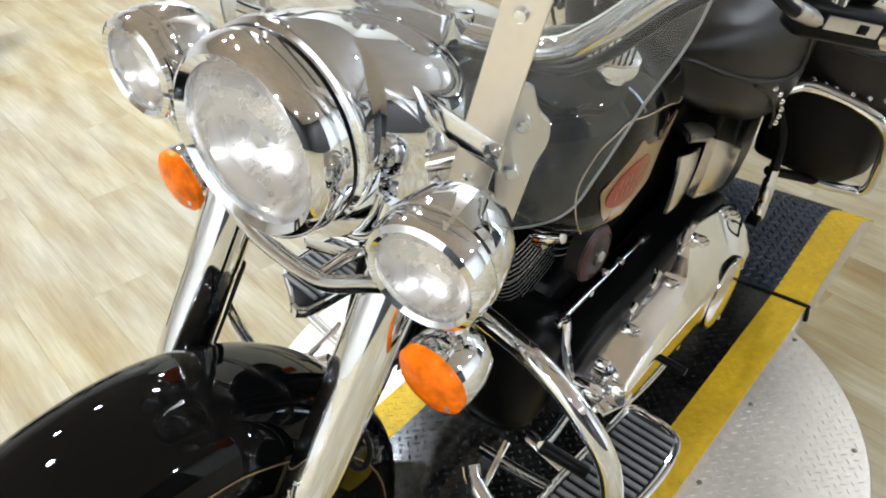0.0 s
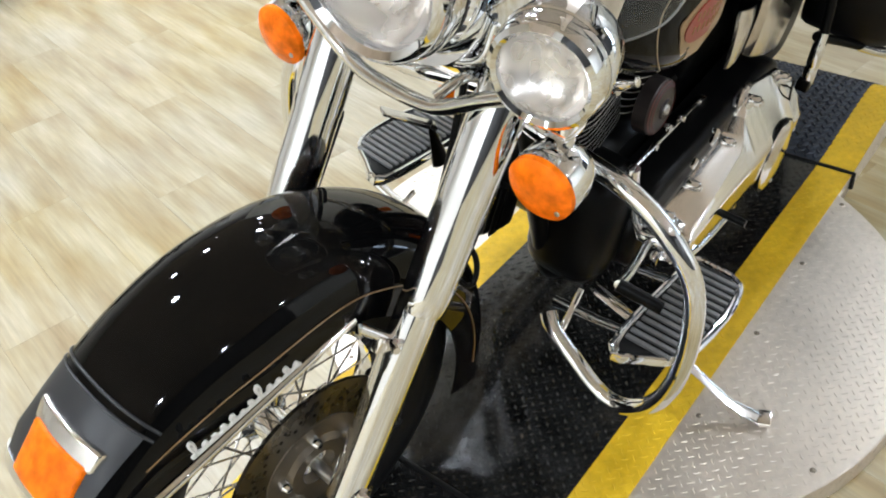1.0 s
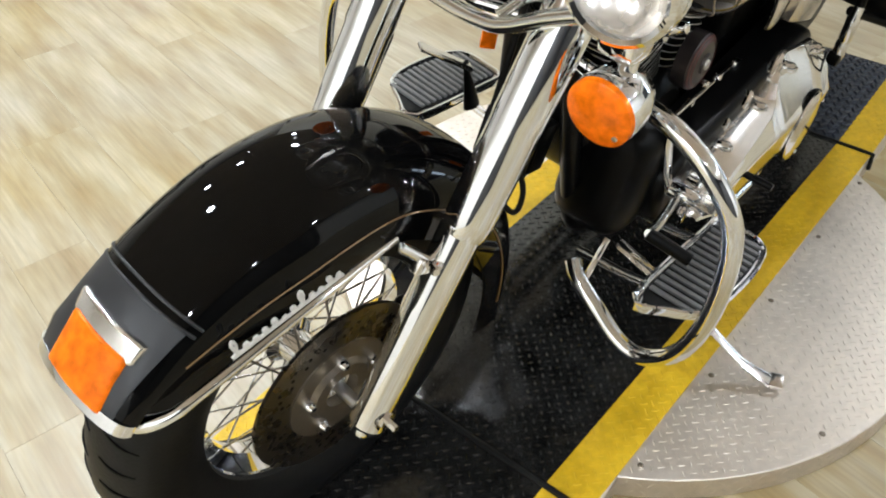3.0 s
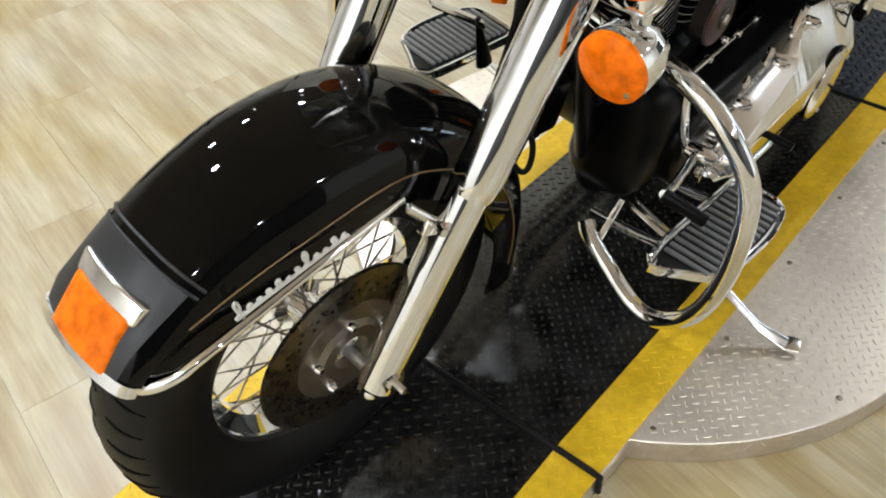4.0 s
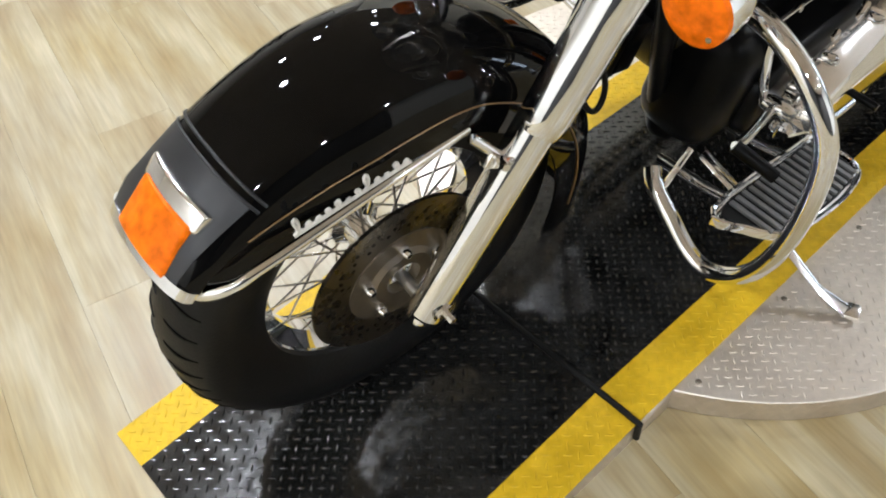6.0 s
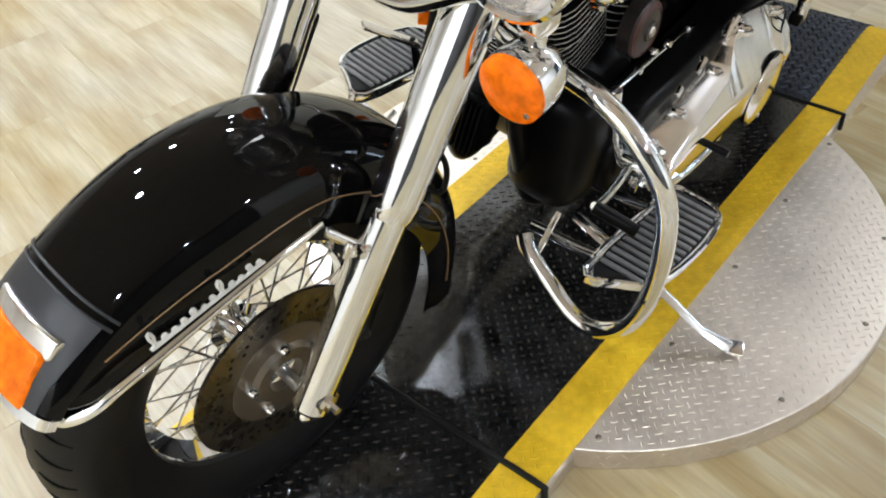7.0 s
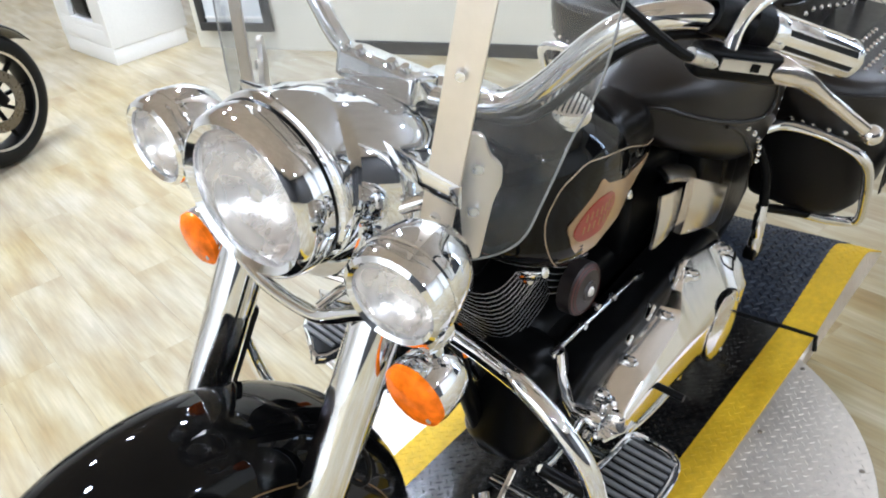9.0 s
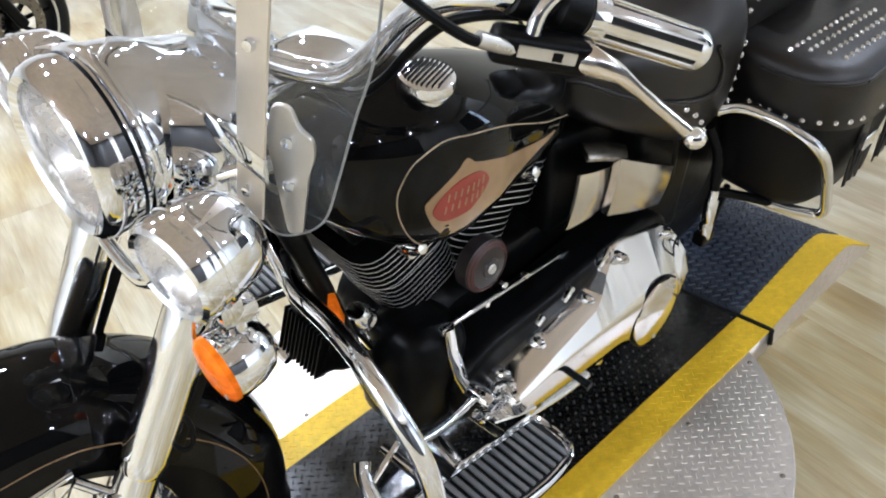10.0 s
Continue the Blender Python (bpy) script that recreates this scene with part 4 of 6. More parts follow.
for sy in (-1, 1):
    fp("riser", tube([(0.19, sy * 0.045, 0.98), (0.227, sy * 0.045, 1.085)], 0.02, 16, 1, False), CHROME, handlebar)
    g0, g1 = Vector((0.424, sy * 0.405, 1.186)), Vector((0.543, sy * 0.455, 1.131))
    gd = (g1 - g0).normalized()
    gl = (g1 - g0).length
    gm = along(g0, gd)
    grip = fp("grip", lathe([(0, -0.004), (0.02, -0.004), (0.02, gl - 0.004), (0.014, gl + 0.002), (0, gl + 0.003)], gm, 28), RUBBER, handlebar, "grip of black rubber with chrome ribs")
    fp("grip_collar", lathe([(0.014, -0.012), (0.0235, -0.012), (0.0245, -0.004), (0.0235, 0.008), (0.014, 0.008)], gm, 28, True), CHROME, grip)
    fp("grip_cap", lathe([(0.0, gl + 0.004), (0.019, gl + 0.003), (0.0235, gl - 0.004), (0.0235, gl - 0.014), (0.0, gl - 0.014)], gm, 28), CHROME, grip)
    for k in range(8):
        a = 2 * math.pi * k / 8
        fp("grip_rib", box(0.0112, 0.0045, gl - 0.012, gm @ pose(0, 0, 0, 0, 0, math.degrees(a)) @ Matrix.Translation((0, 0.0212, gl / 2 - 0.004)), 0.0015), CHROME_WORN, grip)
    sw = fp("switch_housing", lathe([(0, -0.052), (0.021, -0.052), (0.027, -0.046), (0.027, -0.018), (0.022, -0.012), (0, -0.012)], gm, 24), SATIN, handlebar, "black switch housing")
    pcen = Vector((0.348, sy * 0.404, 1.176))
    pm_ = Matrix.Translation(pcen + Vector((0.004, sy * 0.004, -0.001))) @ pose(0, 0, 0, 0, 12, sy * 36)
    pe = fp("lever_perch", box(0.104, 0.034, 0.034, pm_, 0.011, 3), SATIN, handlebar, "black lever perch")
    fp("perch_clamp", lathe([(0.0155, -0.02), (0.0215, -0.02), (0.0225, -0.016), (0.0225, 0.016), (0.0215, 0.02), (0.0155, 0.02)], gm @ Matrix.Translation((0, 0, -0.074)), 24, True), SATIN, pe)
    fp("perch_slot", box(0.058, 0.003, 0.013, pm_ @ Matrix.Translation((0.002, sy * 0.017, 0.003)), 0.0012), BRUSHED, pe)
    fp("perch_hole", box(0.010, 0.003, 0.009, pm_ @ Matrix.Translation((0.012, sy * 0.0185, 0.003)), 0.001), SATIN, pe)
    fp("lever", loft([[c + Vector((0, sy * w, 0)) * math.cos(a) + Vector((0.3, 0, 0.95)) * h * math.sin(a) for a in (2 * math.pi * q / 12 for q in range(12))] for c, w, h in ((Vector((0.362, sy * 0.416, 1.172)), 0.013, 0.013), (Vector((0.381, sy * 0.435, 1.168)), 0.024, 0.017), (Vector((0.399, sy * 0.46, 1.158)), 0.0165, 0.011), (Vector((0.412, sy * 0.481, 1.142)), 0.0085, 0.0075), (Vector((0.431, sy * 0.508, 1.118)), 0.0075, 0.007), (Vector((0.444, sy * 0.525, 1.102)), 0.007, 0.007))]), COVER_CHROME, handlebar, "polished clutch lever" if sy < 0 else "polished brake lever")
    ball = bmesh.new()
    bmesh.ops.create_uvsphere(ball, u_segments=16, v_segments=10, radius=0.0115, matrix=Matrix.Translation((0.45, sy * 0.531, 1.096)))
    fp("lever_ball", ball, CHROME_WORN, handlebar)
    fp("mirror_stem", tube([pcen + Vector((-0.008, 0, 0.012)), pcen + Vector((0.006, 0, 0.04)), pcen + Vector((0.04, sy * 0.006, 0.058)), pcen + Vector((0.10, sy * 0.018, 0.070)), pcen + Vector((0.22, sy * 0.04, 0.10))], 0.0082, 10), CHROME, handlebar)
hose_pts = [(0.27, -0.02, 1.02), (0.285, -0.09, 1.032), (0.297, -0.165, 1.043), (0.305, -0.212, 1.078), (0.311, -0.262, 1.135), (0.318, -0.303, 1.174), (0.334, -0.34, 1.192), (0.358, -0.372, 1.196)]
fp("switch_loom", tube(hose_pts, 0.0065, 8, 5), SATIN, handlebar, "black wiring loom strapped below the bar")
fp("switch_loom", tube(mirror(hose_pts), 0.0065, 8, 5), SATIN, handlebar, "black wiring loom strapped below the bar")
fp("clutch_cable", tube([(0.305, -0.395, 1.188), (0.266, -0.385, 1.21), (0.215, -0.35, 1.262), (0.19, -0.27, 1.32), (0.175, -0.15, 1.39), (0.165, 0.0, 1.41), (0.18, 0.17, 1.36), (0.22, 0.25, 1.24)], [0.0055, 0.0055], 8), SATIN, handlebar, "black clutch cable")
fp("cable_ferrule", tube([(0.322, -0.398, 1.182), (0.285, -0.39, 1.2)], 0.008, 10, 1, False), BRUSHED, handlebar)

# -- tank
def superring(x, zc, h, w, e=0.7, n=40, tilt=0.0, low=None):
    if low:
        full = superring(x, zc, h, w, low, n)
        return [f if f.z < zc else p for p, f in zip(superring(x, zc, h, w, e, n), full)]
    return [Vector((x + tilt * h * math.sin(a), w * math.copysign(abs(math.cos(a)) ** e, math.cos(a)), zc + h * math.copysign(abs(math.sin(a)) ** e, math.sin(a)))) for a in (2 * math.pi * q / n for q in range(n))]


TANK = [(0.215, 0.92, 0.03, 0.05), (0.225, 0.92, 0.06, 0.10), (0.25, 0.92, 0.083, 0.155), (0.29, 0.914, 0.110, 0.195), (0.35, 0.902, 0.132, 0.224), (0.42, 0.89, 0.142, 0.232), (0.50, 0.878, 0.127, 0.222), (0.58, 0.862, 0.108, 0.198), (0.66, 0.842, 0.088, 0.178), (0.73, 0.828, 0.068, 0.156), (0.79, 0.815, 0.042, 0.118), (0.815, 0.81, 0.014, 0.06)]


def tank_at(x):
    for a, b in zip(TANK, TANK[1:]):
        if a[0] <= x <= b[0]:
            t = (x - a[0]) / (b[0] - a[0])
            return [p + (q - p) * t for p, q in zip(a, b)]
    return TANK[-1]


def tank_skin(x, z, off=0.001):
    """The point of the tank's left side at x and height z."""
    _, zc, h, w = tank_at(x)
    s = max(-0.999, min(0.999, (z - zc) / h))
    e = 0.7 if s > 0 else 0.42
    a = math.asin(math.copysign(abs(s) ** (1 / e), s))
    return Vector((x, -(w * abs(math.cos(a)) ** e + off), z))


prof = catmull([Vector((a, b, c)) for a, b, c, d in TANK], 4)
wid = catmull([Vector((d, 0, 0)) for a, b, c, d in TANK], 4)


def saddle_groove(ring, zc, h, w):
    """Sinks the middle of the top between the two lobes; the far lobe hangs lower."""
    ring = [Vector((v.x, v.y, v.z - 0.5 * max(0.0, v.y + 0.06))) for v in ring]
    return [Vector((v.x, v.y, v.z - 0.26 * h * (1 - (v.y / (0.45 * w)) ** 2) ** 2)) if v.z > zc and abs(v.y) < 0.45 * w else v for v in ring]


tank = part("fuel_tank", loft([saddle_groove(superring(p.x, p.y, max(p.z, 0.004), max(q.x, 0.004), 0.7, 64, 0.0, 0.42), p.y, max(p.z, 0.004), max(q.x, 0.004)) for p, q in zip(prof, wid)]), PAINT, bike, "gloss black teardrop fuel tank with gold pinstripe", angle=60)
part("pinstripe", tube([tank_skin(x, z, 0.0026) for x, z in ((0.74, 0.818), (0.69, 0.842), (0.63, 0.868), (0.515, 0.927), (0.425, 0.957), (0.385, 0.964), (0.352, 0.960), (0.33, 0.946), (0.317, 0.925), (0.310, 0.90), (0.313, 0.866), (0.328, 0.828), (0.352, 0.797), (0.385, 0.774), (0.44, 0.762), (0.50, 0.765))], 0.001, 6, 6), GOLD, tank, "thin gold pinstripe")


def patch(points, thick, mat_, name, label, off):
    """A plate that follows the tank's side: points are (x, z)."""
    pts = catmull([(x, z, 0) for x, z in points], 5, True)
    bm = bmesh.new()
    f = bm.faces.new([bm.verts.new((p.x, p.y, 0)) for p in pts])
    for k in range(1, 24):
        x = 0.30 + k * 0.0165
        bmesh.ops.bisect_plane(bm, geom=list(bm.verts) + list(bm.edges) + list(bm.faces), plane_co=(x, 0, 0), plane_no=(1, 0, 0))
    for k in range(1, 19):
        z = 0.76 + k * 0.0105
        bmesh.ops.bisect_plane(bm, geom=list(bm.verts) + list(bm.edges) + list(bm.faces), plane_co=(0, z, 0), plane_no=(0, 1, 0))
    for v in bm.verts:
        v.co = tank_skin(v.co.x, v.co.y, off)
    ret = bmesh.ops.extrude_face_region(bm, geom=list(bm.faces))
    for v in (g for g in ret["geom"] if isinstance(g, bmesh.types.BMVert)):
        v.co.y -= thick
    bmesh.ops.recalc_face_normals(bm, faces=bm.faces)
    return part(name, bm, mat_, tank, label)


patch([(0.346, 0.88), (0.363, 0.894), (0.395, 0.914), (0.414, 0.928), (0.434, 0.913), (0.483, 0.892), (0.532, 0.872), (0.583, 0.852), (0.632, 0.836), (0.685, 0.822), (0.63, 0.821), (0.57, 0.819), (0.48, 0.812), (0.42, 0.806), (0.39, 0.803), (0.365, 0.828), (0.35, 0.857)], 0.0015, BADGE_TAN, "badge", "tan tank badge with a red oval", 0.0012)
patch([(0.357, 0.869), (0.38, 0.890), (0.415, 0.901), (0.446, 0.892), (0.462, 0.870), (0.446, 0.850), (0.415, 0.838), (0.382, 0.838), (0.362, 0.850)], 0.0014, RED, "badge_oval", "red oval of the badge", 0.003)
for z, x0, x1 in ((0.878, 0.375, 0.452), (0.859, 0.370, 0.452)):
    for k in range(7):
        x = x0 + (x1 - x0) * (k + 0.5) / 7
        part("badge_bar", tube([tank_skin(x, z - 0.006, 0.0046), tank_skin(x + 0.002, z + 0.006, 0.0046)], 0.0013, 5, 1, False), BADGE_TAN, tank)
cap_m = along((0.399, -0.163, 1.0), (0.03, -0.08, 1.0)) @ Matrix.Scale(1.1, 4)
cap = part("fuel_cap", lathe([(0, 0.032), (0.028, 0.032), (0.034, 0.028), (0.036, 0.02), (0.034, 0.012), (0.026, 0.01), (0.026, -0.01), (0, -0.01)], cap_m, 40), CHROME, tank, "ribbed chrome fuel cap")
for k in range(9):
    y = -0.024 + 0.006 * k
    part("cap_rib", box(2 * math.sqrt(0.0009 - y * y * 0.9), 0.0022, 0.003, cap_m @ pose(0, y, 0.0325), 0.0006), SATIN, cap)
part("console", loft([superring(x, z, h, w, 0.8, 24) for x, z, h, w in ((0.24, 0.985, 0.02, 0.03), (0.29, 1.005, 0.03, 0.05), (0.37, 1.005, 0.032, 0.055), (0.45, 0.965, 0.022, 0.045), (0.55, 0.893, 0.016, 0.032), (0.64, 0.842, 0.01, 0.022))]), CHROME, tank, "chrome tank console")

# -- seat
SEAT = [(0.765, 0.845, 0.795, 0.05), (0.782, 0.868, 0.785, 0.105), (0.825, 0.892, 0.75, 0.16), (0.885, 0.906, 0.715, 0.198), (0.96, 0.91, 0.675, 0.222), (1.04, 0.925, 0.63, 0.238), (1.10, 0.945, 0.605, 0.24), (1.155, 0.95, 0.625, 0.234), (1.195, 0.945, 0.66, 0.205), (1.212, 0.93, 0.70, 0.15)]
SEAT_RIGHT = [0.0, 0.01, 0.03, 0.055, 0.09, 0.12, 0.14, 0.145, 0.13, 0.1]


def lopsided(ring, left, right, zc):
    """A pad that reaches less far to the right and slopes more there."""
    out = []
    for v in ring:
        f = (v.y / left + 1) / 2
        drop = 0.16 * (v.z - zc) * max(0.0, v.y / left) ** 2
        out.append(Vector((v.x, -left + f * (left + right), v.z - drop)))
    return out


rings = []
for p, q in zip(catmull([(a, b, c) for a, b, c, d in SEAT], 4), catmull([(a[3], r, 0) for a, r in zip(SEAT, SEAT_RIGHT)], 4)):
    zc, h = (p.y + p.z) / 2, (p.y - p.z) / 2
    rings.append(lopsided(superring(p.x, zc, h, q.x, 0.62, 48), q.x, q.y, zc))
seat = part("seat", loft(rings), LEATHER, bike, "black leather saddle with chrome studs", angle=60)
part("seat_piping", tube([(0.774, -0.075, 0.822), (0.777, -0.094, 0.829), (0.785, -0.109, 0.843), (0.802, -0.134, 0.846), (0.842, -0.175, 0.827), (0.897, -0.204, 0.805), (0.97, -0.2265, 0.78), (1.037, -0.239, 0.767), (1.078, -0.2425, 0.779), (1.078, -0.24, 0.822), (1.055, -0.233, 0.865)], 0.005, 8), LEATHER, seat, "raised piping round the seat pad")
part("seat_piping", tube([(0.922, -0.2145, 0.786), (0.96, -0.2225, 0.765), (0.998, -0.2295, 0.735), (1.045, -0.2365, 0.68), (1.07, -0.2335, 0.64)], 0.0035, 8), LEATHER, seat)
stud_me = mesh_of("stud", lathe([(0, 0.0042), (0.003, 0.0036), (0.0052, 0.0015), (0.006, -0.002), (0, -0.002)], n=10), CHROME)
for x, y, z in ((1.0, -0.231, 0.756), (1.03, -0.2365, 0.733), (1.055, -0.2395, 0.708), (1.073, -0.24, 0.683), (1.086, -0.2385, 0.66), (1.094, -0.236, 0.64)):
    piece("stud", stud_me, seat, along((x, y, z), (0, -1, 0.05)) @ Matrix.Scale(1.15, 4))
for k in range(7):
    piece("stud", stud_me, seat, along((1.168 + 0.002 * k, -0.2295 + 0.0012 * k, 0.83 - 0.026 * k), (0.25, -1, 0.05)) @ Matrix.Scale(1.1, 4))
pil = [lopsided(superring(x, z, h, w, 0.6, 40), w, w - 0.055, z) for x, z, h, w in ((1.15, 0.90, 0.06, 0.12), (1.17, 0.90, 0.13, 0.17), (1.24, 0.905, 0.163, 0.196), (1.42, 0.90, 0.163, 0.198), (1.56, 0.885, 0.155, 0.186), (1.62, 0.87, 0.11, 0.15), (1.64, 0.86, 0.05, 0.1))]
part("pillion", loft(pil), LEATHER, seat, "black leather pillion pad", angle=60)
part("pillion_piping", tube([(1.18, -0.178, 0.935), (1.24, -0.199, 0.93), (1.42, -0.201, 0.925), (1.56, -0.188, 0.912)], 0.0035, 8), LEATHER, seat)
for x, z in ((1.205, 0.843), (1.221, 0.866), (1.243, 0.884), (1.278, 0.893), (1.323, 0.890), (1.378, 0.877), (1.44, 0.860), (1.505, 0.842), (1.565, 0.826)):
    piece("stud", stud_me, seat, along((x, -0.1975 if x > 1.22 else -0.188, z), (0, -1, 0)) @ Matrix.Scale(1.15, 4))
grab = part("grab_strap", tube([(1.598, -0.196, 0.755), (1.622, -0.198, 0.80), (1.65, -0.196, 0.87), (1.67, -0.19, 0.93)], 0.011, 10), CHROME_WORN, bike, "chrome strut beside the pillion pad")
part("strut_bumper", tube([(1.66, -0.205, 0.80), (1.685, -0.205, 0.86)], 0.015, 12, 1, False), RUBBER, grab)

for sy in (-1, 1):
    part("side_panel", slab(rounded([(1.04, 0.40), (1.10, 0.33), (1.33, 0.33), (1.36, 0.40), (1.33, 0.63), (1.06, 0.66)], 0.03), 0.014, Matrix.Translation((0, sy * 0.146 + 0.007, 0)) @ Matrix.Rotation(radians(90), 4, "X"), 0.003), SATIN, bike, "black panel ahead of the rear wheel")

# -- saddlebags
def bag_ring(z, x0, x1, y0, y1, r, n=7):
    """A level ring with rounded corners; y0 is the inner side, y1 the outer."""
    pts = []
    for cx_, cy_, a0 in ((x0 + r, y1 - r, 90), (x0 + r * 0.4, y0 + r * 0.4, 180), (x1 - r * 0.4, y0 + r * 0.4, 270), (x1 - r, y1 - r, 0)):
        rr = r if cy_ == y1 - r else r * 0.4
        for k in range(n):
            a = radians(a0 + 90 * k / (n - 1))
            pts.append(Vector((cx_ + rr * math.cos(a), cy_ + rr * math.sin(a), z)))
    return pts


def to_side(rings, sy):
    return [[Vector((p.x, sy * p.y, p.z)) for p in ring] for ring in rings]


def saddlebag(sy):
    body = [bag_ring(z, x0, 1.66, 0.16, y1, r) for z, x0, y1, r in ((0.412, 1.345, 0.36, 0.06), (0.42, 1.32, 0.38, 0.09), (0.45, 1.295, 0.402, 0.12), (0.54, 1.272, 0.418, 0.14), (0.64, 1.25, 0.426, 0.14), (0.72, 1.235, 0.428, 0.14))]
    bag = part("saddlebag", loft(to_side(body, sy)), BAG_HIDE, bike, "black leather saddlebag with chrome studs", None, 60)
    lid = [bag_ring(z, x0, 1.67, 0.155, y1, r) for z, x0, y1, r in ((0.668, 1.24, 0.428, 0.14), (0.668, 1.23, 0.436, 0.145), (0.70, 1.22, 0.437, 0.145), (0.745, 1.207, 0.434, 0.14), (0.775, 1.20, 0.428, 0.135), (0.795, 1.205, 0.415, 0.125), (0.806, 1.215, 0.39, 0.11), (0.812, 1.24, 0.35, 0.08), (0.814, 1.28, 0.29, 0.04))]
    part("lid", loft(to_side(lid, sy)), LEATHER, bag, "black leather bag lid with rows of studs", None, 60)
    seam = bag_ring(0.782, 1.2005, 1.66, 0.155, 0.4245, 0.134, 9)[:9]
    part("lid_piping", tube([Vector((1.60, sy * 0.4245, 0.782))] + [Vector((p.x, sy * p.y, p.z)) for p in seam] + [Vector((1.2005, sy * 0.26, 0.782))], 0.0042, 8, 2), LEATHER, bag)
    edge = bag_ring(0.69, 1.224, 1.66, 0.155, 0.437, 0.145, 8)[:8]
    path = [Vector((1.63 - 0.0315 * k, 0.437, 0.69)) for k in range(8)] + edge[:0:-1][::-1] + [Vector((1.224, 0.27, 0.69)), Vector((1.224, 0.245, 0.69))]
    for p in path:
        nrm = Vector((p.x - 1.369, p.y - 0.292, 0)) if p.x < 1.365 else Vector((0, 1, 0))
        piece("stud", stud_me, bag, along((p.x, sy * p.y, p.z), (nrm.x, sy * nrm.y, 0)) @ Matrix.Scale(1.15, 4))
    for row, (x0, y0) in enumerate(((1.245, 0.286), (1.272, 0.312), (1.29, 0.341), (1.305, 0.370))):
        for k in range(13):
            z = 0.8135 if y0 < 0.32 else (0.8115 if y0 < 0.35 else 0.8085)
            piece("stud", stud_me, bag, along((x0 + 0.0215 * k, sy * (y0 + 0.0006 * k), z), (0, sy * 0.12, 1)) @ Matrix.Scale(1.1, 4))
    rnd_bag = random.Random(7 + sy)
    for x in (1.40, 1.54):
        part("bag_strap", box(0.036, 0.007, 0.17, pose(x, sy * 0.432, 0.60, sy * 5, 0, 0), 0.002), LEATHER, bag)
        part("buckle", box(0.046, 0.008, 0.032, pose(x, sy * 0.444, 0.615), 0.004), CHROME, bag, "chrome buckle")
        for k in range(8):
            part("fringe", box(0.0105, 0.003, 0.075, pose(x - 0.04 + 0.0115 * k, sy * 0.440, 0.568 - rnd_bag.uniform(0, 0.02), sy * rnd_bag.uniform(0, 7), rnd_bag.uniform(-9, 9), rnd_bag.uniform(-20, 20)), 0.001), BAG_HIDE, bag)
    return bag


saddlebag(-1)
saddlebag(1)
for sy in (-1, 1):
    gp = [(1.16, -0.19, 0.66), (1.20, -0.215, 0.662), (1.222, -0.26, 0.655), (1.235, -0.33, 0.64), (1.25, -0.372, 0.615), (1.285, -0.388, 0.565), (1.35, -0.387, 0.46), (1.40, -0.378, 0.385), (1.405, -0.355, 0.362), (1.37, -0.315, 0.372), (1.34, -0.27, 0.385)]
    bg = sp("bag_guard", tube([(x - 0.012, y - 0.004, z) for x, y, z in gp], 0.0125, 12, 6), CHROME, bike, "chrome saddlebag guard bar", sy)
    sp("guard_rod", tube([(1.335, -0.285, 0.383), (1.28, -0.235, 0.405), (1.22, -0.20, 0.43)], 0.011, 10), SATIN, bg, "black lower rod of the guard", sy)

# -- engine
CRANK = Vector((0.55, 0, 0.40))
engine = part("engine", lathe([(0, -0.12), (0.10, -0.12), (0.125, -0.10), (0.135, -0.06), (0.135, 0.06), (0.125, 0.1), (0.1, 0.12), (0, 0.12)], along(CRANK, (0, -1, 0)), 48), SATIN, bike, "black V-twin engine with polished fins")
fin_out = rounded([(-0.098, -0.118), (0.098, -0.118), (0.098, 0.118), (-0.098, 0.118)], 0.06)
fin_me = mesh_of("cooling_fin", slab(fin_out, 0.0032), SATIN)
bm = bmesh.new()
n = len(fin_out)
for h in (0.0006, 0.0027):
    for x, y in fin_out:
        bm.verts.new((x * 1.006, y * 1.006, h))
bm.verts.ensure_lookup_table()
for k in range(n):
    bm.faces.new([bm.verts[i] for i in (k, (k + 1) % n, n + (k + 1) % n, n + k)])
edge_me = mesh_of("fin_edge", bm, FIN_EDGE)
for lean in (-22.5, 22.5):
    cm = Matrix.Translation(CRANK) @ pose(0, 0, 0, 0, lean, 0)
    cyl = part("cylinder", joined(lathe([(0, 0.1), (0.066, 0.1), (0.066, 0.36), (0, 0.36)], n=32), box(0.15, 0.15, 0.05, pose(0, 0, 0.385), 0.012, 3)), SATIN, engine, "black finned cylinder with rocker box", cm)
    for k in range(17):
        z = 0.135 + 0.0135 * k
        s = 0.82 if z < 0.25 else 1.0
        if k == 9:
            continue
        piece("cooling_fin", fin_me, cyl, cm @ Matrix.Translation((0, 0, z)) @ Matrix.Diagonal((s, s, 1, 1)))
        piece("fin_edge", edge_me, cyl, cm @ Matrix.Translation((0, 0, z)) @ Matrix.Diagonal((s, s, 1, 1)))
    part("rocker_cover", box(0.165, 0.14, 0.05, cm @ pose(0, 0, 0.415), 0.018, 3), SATIN, engine, "black rocker cover")
    part("head_bolt", lathe([(0, 0.03), (0.009, 0.03), (0.011, 0.024), (0.011, 0), (0, 0)], cm @ along((0.0 + (0.03 if lean > 0 else -0.02), -0.108, 0.325), (0, -1, 0.2)), 12), CHROME, engine)
hm2 = along((0.566, -0.118, 0.562), (0, -1, 0.05))
horn = sp("horn", lathe([(0, 0.019), (0.018, 0.020), (0.02, 0.016), (0.045, 0.013), (0.052, 0.006), (0.052, -0.02), (0, -0.02)], hm2, 40), HORN_FACE, engine, "round brown horn cover with a dull red ring")
